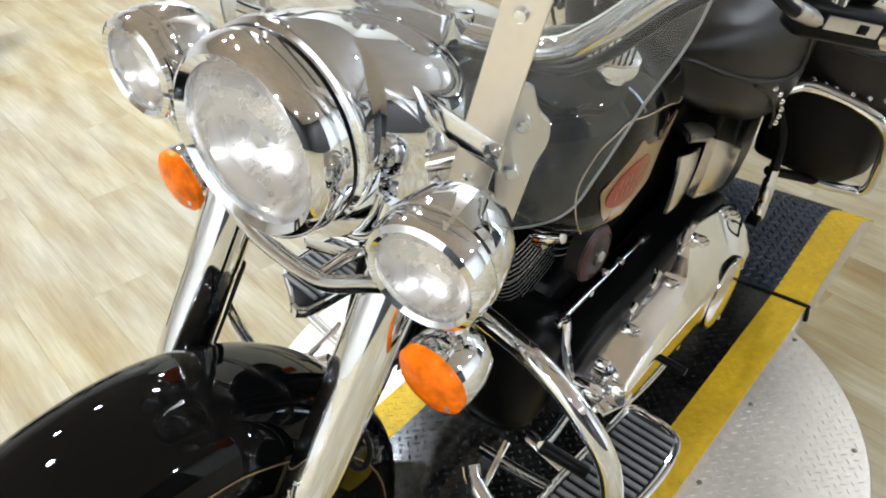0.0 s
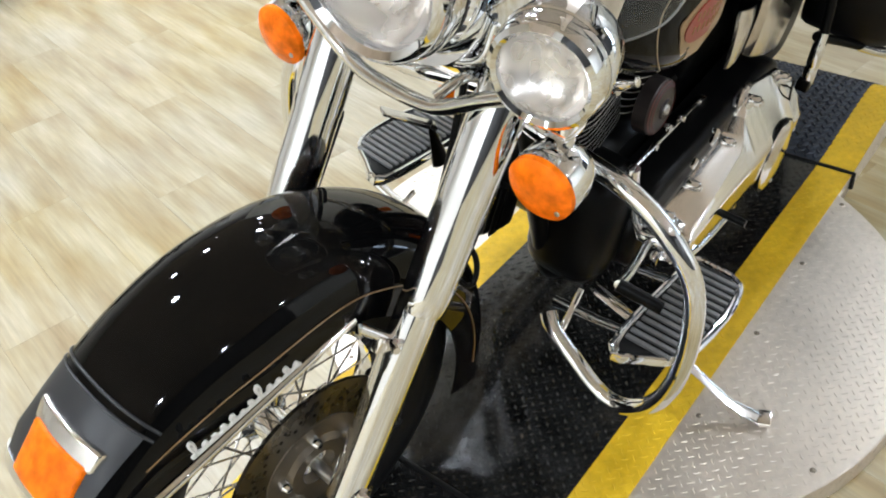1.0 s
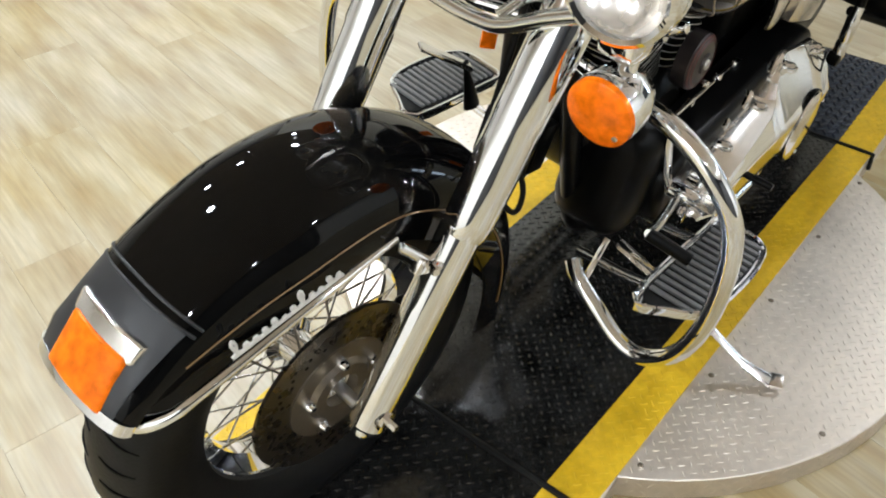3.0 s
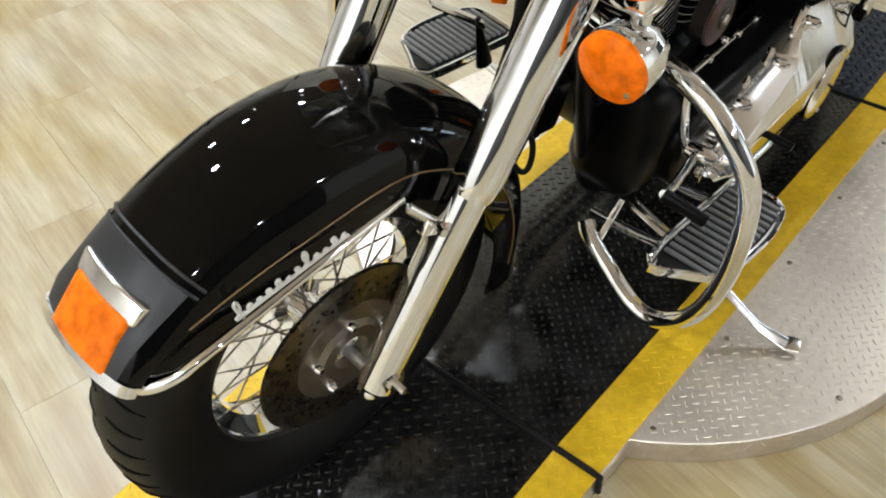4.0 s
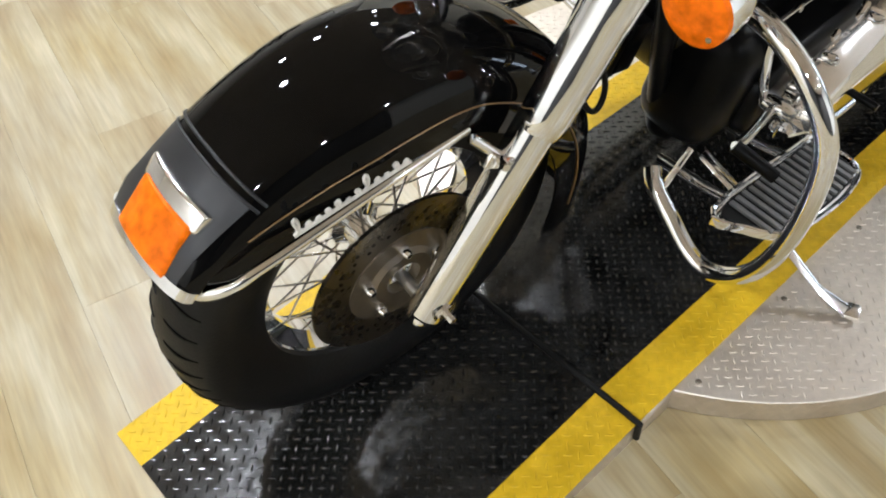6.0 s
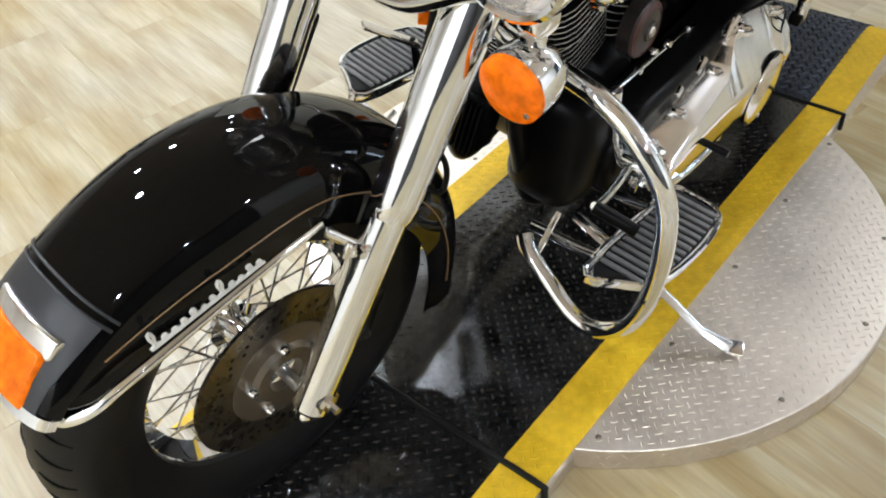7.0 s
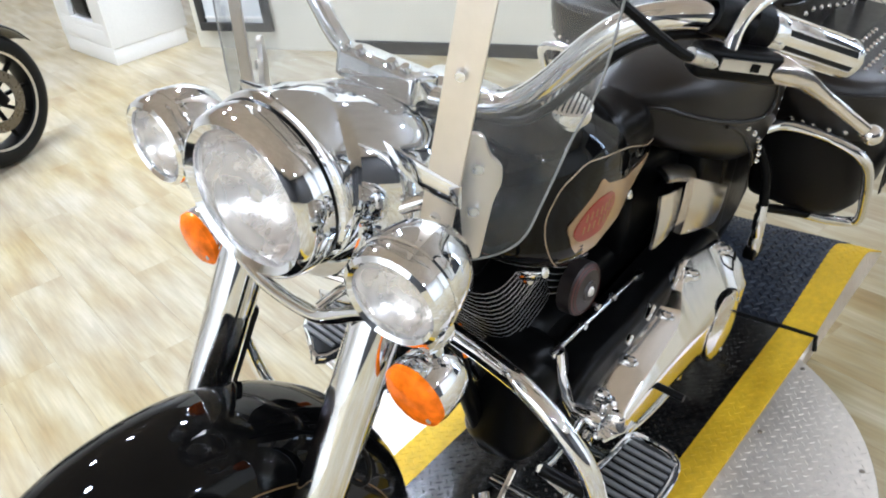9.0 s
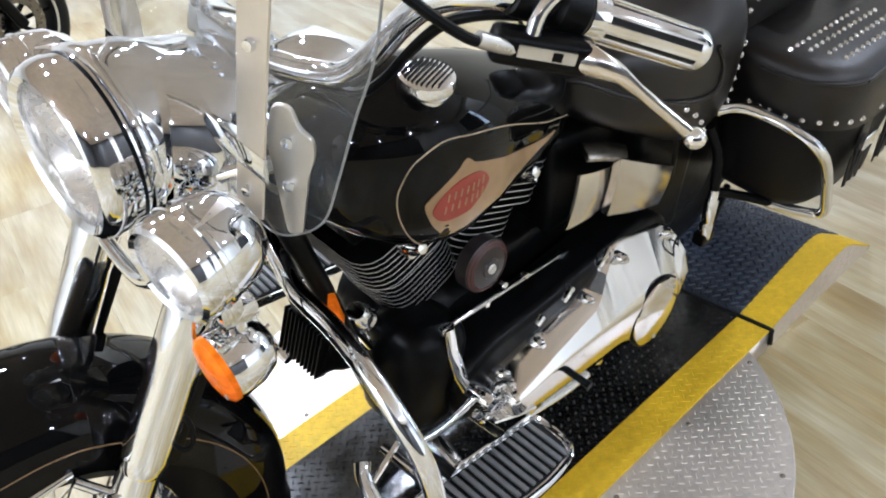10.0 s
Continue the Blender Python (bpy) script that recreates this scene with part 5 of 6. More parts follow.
sp("red_ring", lathe([(0.0405, 0.0152), (0.0495, 0.0098), (0.0495, 0.006), (0.0405, 0.012)], hm2, 40, True), RING_RED, horn)
sp("horn_boss", lathe([(0, 0.024), (0.008, 0.023), (0.01, 0.019), (0, 0.019)], hm2, 20), BRUSHED, horn)
for x, z in ((0.40, 0.69), (0.66, 0.705)):
    sp("plug_cap", joined(lathe([(0, 0.05), (0.009, 0.048), (0.011, 0.03), (0.014, 0.026), (0.014, 0.0), (0, 0)], along((x, -0.10, z), (0, -0.9, 0.4)), 16)), CHROME_WORN, engine, "chrome spark plug cap")
# primary drive
inner = [(0.44, 0.33), (0.45, 0.39), (0.52, 0.43), (0.66, 0.435), (0.85, 0.455), (1.0, 0.47), (1.075, 0.43), (1.1, 0.33), (1.05, 0.23), (0.9, 0.2), (0.6, 0.25), (0.46, 0.27)]
XZ = Matrix(((1, 0, 0, 0), (0, 0, -1, 0), (0, 1, 0, 0), (0, 0, 0, 1)))
sp("inner_primary", slab(rounded(inner, 0.05), 0.09, Matrix.Translation((0, -0.09, 0)) @ XZ, 0.02, 3), SATIN, engine, "black inner primary housing")
outer = [(0.50, 0.335), (0.515, 0.362), (0.64, 0.384), (0.778, 0.398), (0.83, 0.43), (0.885, 0.463), (0.965, 0.45), (1.045, 0.432), (1.072, 0.385), (1.075, 0.31), (1.055, 0.235), (1.005, 0.20), (0.945, 0.192), (0.885, 0.203), (0.835, 0.235), (0.745, 0.238), (0.65, 0.247), (0.56, 0.268), (0.505, 0.30)]
SPINE = [(0.53, 0.352), (0.62, 0.362), (0.72, 0.366), (0.81, 0.352), (0.90, 0.348), (0.965, 0.345), (1.02, 0.332)]
out2 = rounded(outer, 0.022, 5)
rings = []
for f in (None, 0.0, 0.03, 0.08, 0.15, 0.25, 0.4, 0.55, 0.7, 0.85, 0.95):
    ring = []
    for x, z in out2:
        best = min((Vector(SPINE[i]).lerp(Vector(SPINE[i + 1]), k / 8) for i in range(len(SPINE) - 1) for k in range(9)), key=lambda q: (q - Vector((x, z))).length)
        g = f or 0.0
        p = Vector((x, z)).lerp(best, g)
        # the upper flank slopes evenly to the crease, the lower face stands upright
        upper = min(1.0, max(0.0, (z - best.y) / 0.03 + 0.5))
        rise = upper * (0.072 - 0.72 * max(0.0, z - best.y) * (1 - g)) + (1 - upper) * (0.072 - 0.058 * (1 - g) ** 9)
        ring.append(Vector((p.x, -0.188 - (-0.02 if f is None else rise), p.y)))
    rings.append(ring)
primary = sp("primary_cover", loft(rings), POLISHED, engine, "long chrome primary cover", -1, 60)
sp("derby_cover", lathe([(0, 0.012), (0.045, 0.0105), (0.068, 0.008), (0.079, 0.004), (0.0815, 0.0), (0.082, -0.006), (0.082, -0.03), (0, -0.03)], along((0.952, -0.259, 0.285), (0.02, -1, 0.04)), 48), POLISHED, primary, "round chrome clutch cover")
sp("derby_seam", lathe([(0.0815, 0.0005), (0.0845, 0.0), (0.0845, -0.008), (0.0815, -0.008)], along((0.952, -0.2595, 0.285), (0.02, -1, 0.04)), 48, True), SATIN, primary)
sp("inspection_hole", joined(lathe([(0.017, 0.006), (0.024, 0.006), (0.028, 0.001), (0.028, -0.02), (0.017, -0.02)], along((0.787, -0.243, 0.286), (0, -1, 0.1)), 24, True), lathe([(0, 0.009), (0.006, 0.009), (0.008, 0.006), (0.011, 0.004), (0.013, -0.01), (0, -0.01)], along((0.776, -0.245, 0.258), (0, -1, 0)), 16)), CHROME, primary)
sp("hole_bottom", lathe([(0, 0.0035), (0.0175, 0.0035), (0.0175, -0.002), (0, -0.002)], along((0.787, -0.243, 0.286), (0, -1, 0.1)), 20), SATIN, primary)
sp("casting_rib", tube([(0.56, -0.247, 0.272), (0.65, -0.250, 0.256), (0.74, -0.250, 0.247)], 0.0075, 10), CHROME, primary)
sp("casting_recess", slab(rounded([(0.0, -0.010), (0.075, -0.006), (0.085, 0.006), (0.02, 0.012)], 0.006), 0.002, Matrix.Translation((0.565, -0.2535, 0.325)) @ XZ, 0.0008), SATIN, primary)
sp("casting_pad", slab(rounded([(0.0, -0.018), (0.05, -0.016), (0.055, 0.010), (0.01, 0.012)], 0.008), 0.004, Matrix.Translation((0.545, -0.2515, 0.295)) @ XZ, 0.002), COVER_CHROME, primary)
sp("rear_slot", tube([(1.030, -0.2285, 0.395), (1.052, -0.222, 0.410), (1.058, -0.224, 0.375), (1.047, -0.2315, 0.345)], 0.0022, 6, 5, True, True), SATIN, primary)
for x, z in ((0.535, 0.372), (0.63, 0.386), (0.772, 0.402), (0.872, 0.455), (1.036, 0.428), (0.56, 0.275), (0.66, 0.252)):
    near = min((Vector(q) for q in SPINE), key=lambda q: (q - Vector((x, z))).length)
    x, z = Vector((x, z)).lerp(near, 0.10)
    sp("primary_bolt", joined(lathe([(0, 0.009), (0.005, 0.009), (0.006, 0.007), (0.006, 0), (0, 0)], along((x, -0.210, z), (0, -1, 0.15)), 12), lathe([(0, 0.003), (0.009, 0.003), (0.0115, 0), (0.0125, -0.025), (0, -0.025)], along((x, -0.210, z), (0, -1, 0.15)), 16)), CHROME, primary)
for x, z in ((0.945, 0.225), (0.985, 0.342)):
    sp("derby_screw", lathe([(0, 0.003), (0.004, 0.002), (0.005, 0), (0, 0)], along((x, -0.270, z), (0, -1, 0)), 10), BRUSHED, primary)
for x, z, w in ((0.845, 0.452, 0.05), (0.735, 0.425, 0.035), (0.655, 0.41, 0.022)):
    sp("cable_guide", box(w, 0.022, 0.016, pose(x, -0.178, z, 0, -38, 0), 0.004), CHROME, primary)
# shift linkage
sp("shift_boss", lathe([(0, 0.03), (0.012, 0.03), (0.016, 0.024), (0.018, 0.0), (0.018, -0.05), (0, -0.05)], along((0.475, -0.205, 0.362), (0, -1, 0)), 20), CHROME, engine, "chrome boss of the shift shaft")
for x, z, a in ((0.515, 0.372, 20), (0.50, 0.345, -25), (0.455, 0.335, 60)):
    sp("lever_clamp", box(0.05, 0.012, 0.018, pose(x, -0.222, z, 0, a, 0), 0.005), CHROME, engine)
    sp("clamp_bolt", lathe([(0, 0.012), (0.005, 0.012), (0.0065, 0.009), (0.0065, 0), (0, 0)], along((x + 0.012, -0.226, z), (0, -1, 0)), 6), CHROME_WORN, engine)
sp("heel_plate", loft([[Vector((x, y + dy, z + dz)) for dy, dz in ((0, 0), (-0.03, -0.006), (-0.032, -0.010), (0, -0.004))] for x, y, z in ((0.47, -0.215, 0.335), (0.52, -0.228, 0.325), (0.56, -0.235, 0.318))]), CHROME, engine, "chrome lever plate")
for x, z in ((0.60, 0.505), (0.66, 0.49), (0.555, 0.487)):
    sp("case_bolt", lathe([(0, 0.012), (0.006, 0.012), (0.0075, 0.008), (0.0075, 0), (0, 0)], along((x, -0.13, z), (0, -1, 0.1)), 10), CHROME_WORN, engine)
rod = sp("shift_rod", tube([(0.446, -0.145, 0.508), (0.792, -0.118, 0.452)], 0.0048, 10, 1, False), CHROME, engine, "chrome shift linkage rod")
for p in ((0.446, -0.147, 0.508), (0.792, -0.12, 0.452)):
    sp("rod_end", box(0.03, 0.014, 0.016, Matrix.Translation(p) @ pose(0, 0, 0, 0, 10, 0), 0.004), CHROME, rod)
sp("shift_arm", loft([[Vector((x + w * math.cos(a), y + 0.006 * math.sin(a), z)) for a in (2 * math.pi * q / 10 for q in range(10))] for x, y, z, w in ((0.446, -0.155, 0.515, 0.011), (0.45, -0.16, 0.46, 0.013), (0.46, -0.17, 0.40, 0.015), (0.47, -0.18, 0.36, 0.013))]), CHROME, rod, "curved chrome shift arm")
sp("shift_lever", tube([(0.47, -0.20, 0.36), (0.40, -0.212, 0.372), (0.33, -0.225, 0.396), (0.288, -0.23, 0.412)], 0.0085, 10), CHROME, rod)
sp("shift_peg", tube([(0.288, -0.228, 0.412), (0.308, -0.302, 0.388)], 0.0115, 12, 1, False), SATIN, rod, "rubber shift peg")
sp("heel_lever", tube([(0.47, -0.205, 0.36), (0.54, -0.22, 0.335), (0.62, -0.235, 0.32), (0.66, -0.24, 0.325)], 0.007, 10), CHROME, rod)
sp("heel_peg", tube([(0.66, -0.235, 0.325), (0.66, -0.31, 0.325)], 0.0075, 12, 1, False), SATIN, rod)
part("front_cover", box(0.15, 0.16, 0.25, pose(0.43, -0.115, 0.40, 0, 8, 0), 0.07, 6), SATIN, engine, "black rounded engine front cover")
part("oil_filter", lathe([(0, 0.0), (0.018, 0.002), (0.022, 0.008), (0.023, 0.03), (0.027, 0.034), (0.027, 0.115), (0.033, 0.122), (0.033, 0.132), (0, 0.134)], along((0.345, -0.060, 0.555), (0.062, -0.006, -0.135)), 28), CHROME, engine, "chrome canister beside the front cylinder")
reg = part("regulator", box(0.05, 0.12, 0.10, pose(0.335, 0.04, 0.43, 0, 15, 0), 0.006), SATIN, engine, "black finned regulator")
for k in range(11):
    part("regulator_fin", box(0.025, 0.0035, 0.096, pose(0.305, -0.013 + 0.0105 * k, 0.428, 0, 15, 0), 0.001), SATIN, reg)
def bent_plate(name, corners, thick, label):
    """A four-cornered chrome sheet, a little bowed, with rounded edges."""
    a, b, c, d = (Vector(p) for p in corners)
    out = (b - a).cross(d - a).normalized()
    if out.y > 0:
        out = -out
    rings = []
    for k in range(9):
        u = k / 8
        top, low = a.lerp(b, u), d.lerp(c, u)
        bow = out * 0.005 * math.sin(math.pi * u)
        mid = [top.lerp(low, v) + bow + out * 0.003 * math.sin(math.pi * v) for v in (0, 0.12, 0.35, 0.65, 0.88, 1)]
        rings.append(mid + [p - out * thick for p in reversed(mid)])
    return part(name, loft(rings), COVER_CHROME, engine, label, None, 50)


bent_plate("coil_cover", [(0.772, -0.178, 0.690), (0.868, -0.176, 0.662), (0.860, -0.180, 0.572), (0.722, -0.200, 0.604)], 0.006, "bent chrome coil cover")
bent_plate("side_cover", [(0.862, -0.200, 0.694), (1.075, -0.197, 0.572), (1.052, -0.197, 0.486), (0.852, -0.200, 0.566)], 0.016, "chrome side cover")
bent_plate("top_cover", [(0.795, -0.150, 0.735), (0.935, -0.160, 0.672), (0.895, -0.192, 0.672), (0.785, -0.182, 0.722)], 0.010, "chrome strip over the coil cover")
part("gearbox", box(0.44, 0.2, 0.3, pose(0.84, 0, 0.37), 0.03, 3), SATIN, engine, "black gearbox housing")
for sy in (-1, 1):
    part("swingarm_cover", box(0.24, 0.07, 0.36, pose(1.11, sy * 0.125, 0.49), 0.02, 3), SATIN, engine, "black swingarm cover")
part("oil_tank", box(0.30, 0.22, 0.24, pose(0.93, 0, 0.6), 0.03, 3), SATIN, engine, "black oil tank")
# -- frame
frame_p = part("frame", tube([(0.20, 0, 0.93), (0.27, -0.05, 0.70), (0.35, -0.075, 0.40), (0.42, -0.09, 0.235), (0.60, -0.11, 0.205), (0.95, -0.12, 0.205), (1.12, -0.13, 0.28), (1.16, -0.14, 0.42), (1.13, -0.15, 0.62)], 0.018, 14), SATIN, bike, "black tubular frame")
part("frame_tube", tube(mirror([(0.20, 0, 0.93), (0.27, -0.05, 0.70), (0.35, -0.075, 0.40), (0.42, -0.09, 0.235), (0.60, -0.11, 0.205), (0.95, -0.12, 0.205), (1.12, -0.13, 0.28), (1.16, -0.14, 0.42), (1.13, -0.15, 0.62)]), 0.018, 14), SATIN, frame_p)
part("frame_tube", tube([(0.2, 0, 0.95), (0.45, 0, 0.80), (0.75, 0, 0.74), (1.0, 0, 0.70), (1.14, -0.12, 0.62)], 0.02, 12), SATIN, frame_p)
part("steering_head", tube([(0.215, 0, 0.98), (0.145, 0, 0.84)], 0.034, 20, 1, False), SATIN, frame_p)
sp("shock", lathe([(0, 0), (0.013, 0.0), (0.0145, 0.006), (0.0145, 0.04), (0.0135, 0.042), (0.0135, 0.048), (0.0145, 0.05), (0.0145, 0.10), (0.011, 0.106), (0.011, 0.13), (0.008, 0.137), (0, 0.138)], along((1.165, -0.225, 0.345), (-0.02, 0, 1)), 20), CHROME, bike, "slim chrome shock cylinder")
sp("shock_mount", joined(tube([(1.163, -0.225, 0.475), (1.16, -0.215, 0.56), (1.15, -0.19, 0.62)], 0.011, 10), box(0.05, 0.03, 0.03, pose(1.17, -0.222, 0.345), 0.008), tube([(1.19, -0.22, 0.34), (1.30, -0.19, 0.40)], 0.008, 8, 1, False)), SATIN, bike, "black mount of the shock")
for sy in (-1, 1):
    part("reflector", box(0.012, 0.026, 0.056, pose(0.278, sy * 0.100, 0.632, 0, -14, sy * 40), 0.003), LENS_ORANGE, frame_p, "amber side reflector")
# -- engine guard
guard_l = [(0.245, 0.04, 0.715), (0.222, -0.03, 0.715), (0.205, -0.09, 0.71), (0.204, -0.168, 0.697), (0.192, -0.25, 0.69), (0.187, -0.317, 0.655), (0.191, -0.367, 0.59), (0.198, -0.386, 0.489), (0.207, -0.384, 0.371), (0.217, -0.36, 0.276), (0.223, -0.311, 0.218), (0.226, -0.26, 0.216), (0.235, -0.2, 0.248), (0.247, -0.147, 0.276), (0.262, -0.125, 0.29)]
eguard = sp("engine_guard", tube(guard_l, 0.0155, 16, 6), CHROME, bike, "bent chrome engine guard loop")
sp("guard_loop", tube([(x, y * 0.92, z) for x, y, z in guard_l], 0.0145, 16, 6), CHROME, eguard, "", 1)
for sy in (-1, 1):
    sp("guard_bracket", tube([(0.232, -0.162, 0.262), (0.325, -0.150, 0.315)], 0.0055, 8, 1, False), CHROME_WORN, eguard, "", sy)
    sp("guard_bolt", tube([(0.250, -0.125, 0.28), (0.250, -0.165, 0.27)], 0.008, 8, 1, False), CHROME_WORN, eguard, "", sy)

# -- floorboards
def floorboard(sy):
    out = [(0.262, 0.25), (0.275, 0.31), (0.325, 0.362), (0.44, 0.378), (0.53, 0.37), (0.56, 0.345), (0.565, 0.30), (0.558, 0.262), (0.50, 0.255)]
    pts = [(p.x, -p.y) for p in catmull([(x, y, 0) for x, y in out], 4, True)]
    cx_, cy_ = 0.42, -0.315
    tilt = Matrix.Translation((0.40, 0, 0.288)) @ Matrix.Rotation(radians(3.5), 4, "Y") @ Matrix.Translation((-0.40, 0, 0))
    if sy > 0:
        tilt = Matrix.Translation((0.278, -0.240, 0.368)) @ Matrix.Rotation(radians(12), 4, "Y") @ Matrix.Translation((-0.275, 0.31, 0))
    board = sp("floorboard", slab(pts[::-1], 0.016, tilt @ pose(0, 0, -0.016), 0.004), CHROME, bike, "chrome floorboard with black rubber ribs", sy)
    inner_pts = [(cx_ + (x - cx_) * 0.93, cy_ + (y - cy_) * 0.86) for x, y in pts]
    sp("rubber_mat", slab(inner_pts[::-1], 0.004, tilt @ pose(0, 0, -0.001), 0.001), RUBBER, board, "black rubber mat", sy)
    sp("board_lip", tube([tilt @ Vector((x, y, 0.003)) for x, y in pts], 0.0045, 8, 1, True, True), CHROME, board, "rounded chrome lip", sy)
    for k in range(14):
        x = 0.295 + 0.0185 * k
        ys = [abs(cy_ + (y - cy_) * 0.80) for (xx, y) in pts if abs(cx_ + (xx - cx_) * 0.93 - x) < 0.03]
        if len(ys) < 2:
            continue
        y0, y1 = min(ys), max(ys)
        sp("rib", box(0.0098, y1 - y0, 0.006, tilt @ pose(x, -(y0 + y1) / 2, 0.006), 0.0025), MAT_GREY, board, "", sy)
    sp("board_arm", tube([(0.33, -0.10, 0.245), (0.33, -0.2, 0.255), (0.33, -0.27, 0.272)], 0.011, 10), CHROME, board, "", sy)
    sp("board_arm", tube([(0.50, -0.10, 0.245), (0.50, -0.2, 0.25), (0.50, -0.27, 0.265)], 0.011, 10), CHROME, board, "", sy)
    return board


floorboard(-1)
floorboard(1)
pedal = part("brake_pedal", loft([[Vector((x + w * math.cos(a), y + 0.5 * w * math.sin(a), z)) for a in (2 * math.pi * q / 12 for q in range(12))] for x, y, z, w in ((0.372, 0.200, 0.478, 0.007), (0.380, 0.199, 0.45, 0.009), (0.394, 0.194, 0.40, 0.017), (0.402, 0.190, 0.365, 0.022))]), SATIN, bike, "brake pedal with a flat chrome bar")
part("pedal_bar", box(0.12, 0.024, 0.008, pose(0.338, 0.222, 0.492, 0, 28, -34), 0.003), CHROME_WORN, pedal, "flat chrome pedal bar")
part("exhaust_pipe", tube([(0.52, 0.06, 0.62), (0.49, 0.085, 0.52), (0.47, 0.10, 0.40), (0.475, 0.13, 0.32), (0.52, 0.17, 0.27), (0.62, 0.205, 0.24), (1.0, 0.21, 0.24), (1.55, 0.215, 0.26)], 0.022, 16, 8), CHROME_WORN, bike, "chrome exhaust pipe along the far flank")
# -- side stand
stand = sp("side_stand", loft([[Vector(c) + Vector((w * math.cos(a), 0.007 * math.sin(a), 0.007 * math.sin(a))) for a in (2 * math.pi * q / 12 for q in range(12))] for c, w in (((0.43, -0.14, 0.215), 0.014), ((0.425, -0.25, 0.19), 0.013), ((0.425, -0.36, 0.152), 0.011), ((0.435, -0.44, 0.105), 0.010), ((0.45, -0.50, 0.088), 0.016))]), CHROME_WORN, bike, "chrome side stand swung out")
sp("stand_foot", box(0.034, 0.028, 0.012, pose(0.455, -0.503, 0.089, -8, 0, 20), 0.004), CHROME_WORN, stand)
# -- rear wheel and fender
rw = part("rear_wheel", lathe([(0, 0.08), (0.012, 0.08), (0.012, -0.08), (0, -0.08)], along((1.43, 0, 0.332), (0, -1, 0)), 16), BRUSHED, bike, "spoked rear wheel with black tyre")
wheel(rw, Vector((1.43, 0, 0.332)), Matrix())
rf = []
for k in range(31):
    a = radians(-10 + 160 * k / 30)
    ring_o = [Vector((1.43 + (0.30 + 0.075 * math.cos(t) ** 0.6) * math.cos(a), 0.10 * math.sin(t), 0.33 + (0.30 + 0.075 * math.cos(t) ** 0.6) * math.sin(a))) for t in (math.pi * (q / 16 - 0.5) * 0.999 for q in range(17))]
    ring_i = [Vector((1.43 + (0.297 + 0.072 * math.cos(t) ** 0.6) * math.cos(a), 0.096 * math.sin(t), 0.33 + (0.297 + 0.072 * math.cos(t) ** 0.6) * math.sin(a))) for t in (math.pi * (q / 16 - 0.5) * 0.999 for q in range(17))]
    rf.append(ring_o + ring_i[::-1])
part("rear_fender", loft(rf), PAINT, bike, "gloss black rear fender", angle=50)

# ---- seams of the platform ----
for name, x in (("front_seam_hose", 0.0), ("rear_seam_hose", 1.31)):
    hose = part(name.replace("front_", "").replace("rear_", ""), tube([(x, DY0 - 0.004, 0.012), (x, DY0 - 0.002, 0.046), (x, DY0 + 0.012, DECK), (x, 0.1, DECK - 0.001), (x, 0.4, DECK - 0.001), (x, DY1, DECK - 0.004)], 0.0062, 8, 5), RUBBER)
    tagged(hose, "black rubber hose lying in a platform seam", "hose", "seam hoses")
    # black block added in the gap for the seam's shade
    gap = part("seam_dark_fill", box(0.02, DY1 - DY0 - 0.002, 0.045, pose(x, (DY0 + DY1) / 2, 0.0225)), SATIN)
    tagged(gap, "black filler added to darken the gap of the platform seam", "channel", "seam channels")

# ---- background ----
CREAM = material("cream_paint", (0.66, 0.64, 0.55), 0.5, 0.0, 0.05, 3)
BLACK_TRIM = material("black_trim", (0.02, 0.02, 0.02), 0.4, 0.0, 0.2, 10)
WIRE = material("grey_wire", (0.25, 0.25, 0.25), 0.4, 0.8, 0.1, 20)
PANE = material("pale_print", (0.62, 0.64, 0.64), 0.25, 0.0, 0.1, 4)

cabinet = tagged(new("display_cabinet"), "white painted display cabinet with an open niche", "cabinet")
cabinet.matrix_basis = pose(1.90, 4.18, FLOOR, 0, 0, -6)
part("plinth", box(0.48, 0.70, 0.10, pose(0.24, 0.355, 0.05), 0.004), WHITE, cabinet)
part("side_panel", box(0.5, 0.05, 1.5, pose(0.25, 0.025, 0.85), 0.004), WHITE, cabinet)
part("side_panel", box(0.5, 0.05, 1.5, pose(0.25, 0.695, 0.85), 0.004), WHITE, cabinet)
part("back_panel", box(0.04, 0.62, 1.5, pose(0.48, 0.36, 0.85), 0.004), WHITE, cabinet)
part("shelf", box(0.46, 0.62, 0.04, pose(0.23, 0.36, 0.22), 0.004), WHITE, cabinet)
part("shelf", box(0.46, 0.62, 0.04, pose(0.23, 0.36, 0.72), 0.004), WHITE, cabinet)
part("front_board", box(0.03, 0.62, 0.1, pose(0.015, 0.36, 0.15), 0.004), WHITE, cabinet)
part("front_post", box(0.03, 0.12, 0.46, pose(0.015, 0.11, 0.47), 0.004), WHITE, cabinet)
part("front_post", box(0.03, 0.16, 0.46, pose(0.015, 0.59, 0.47), 0.004), WHITE, cabinet)
bag = tagged(part("dark_bag", box(0.2, 0.24, 0.26, pose(2.05, 4.52, FLOOR + 0.37, 0, 0, -6), 0.05, 3), SATIN), "soft black bag lying in the cabinet niche", "bag")

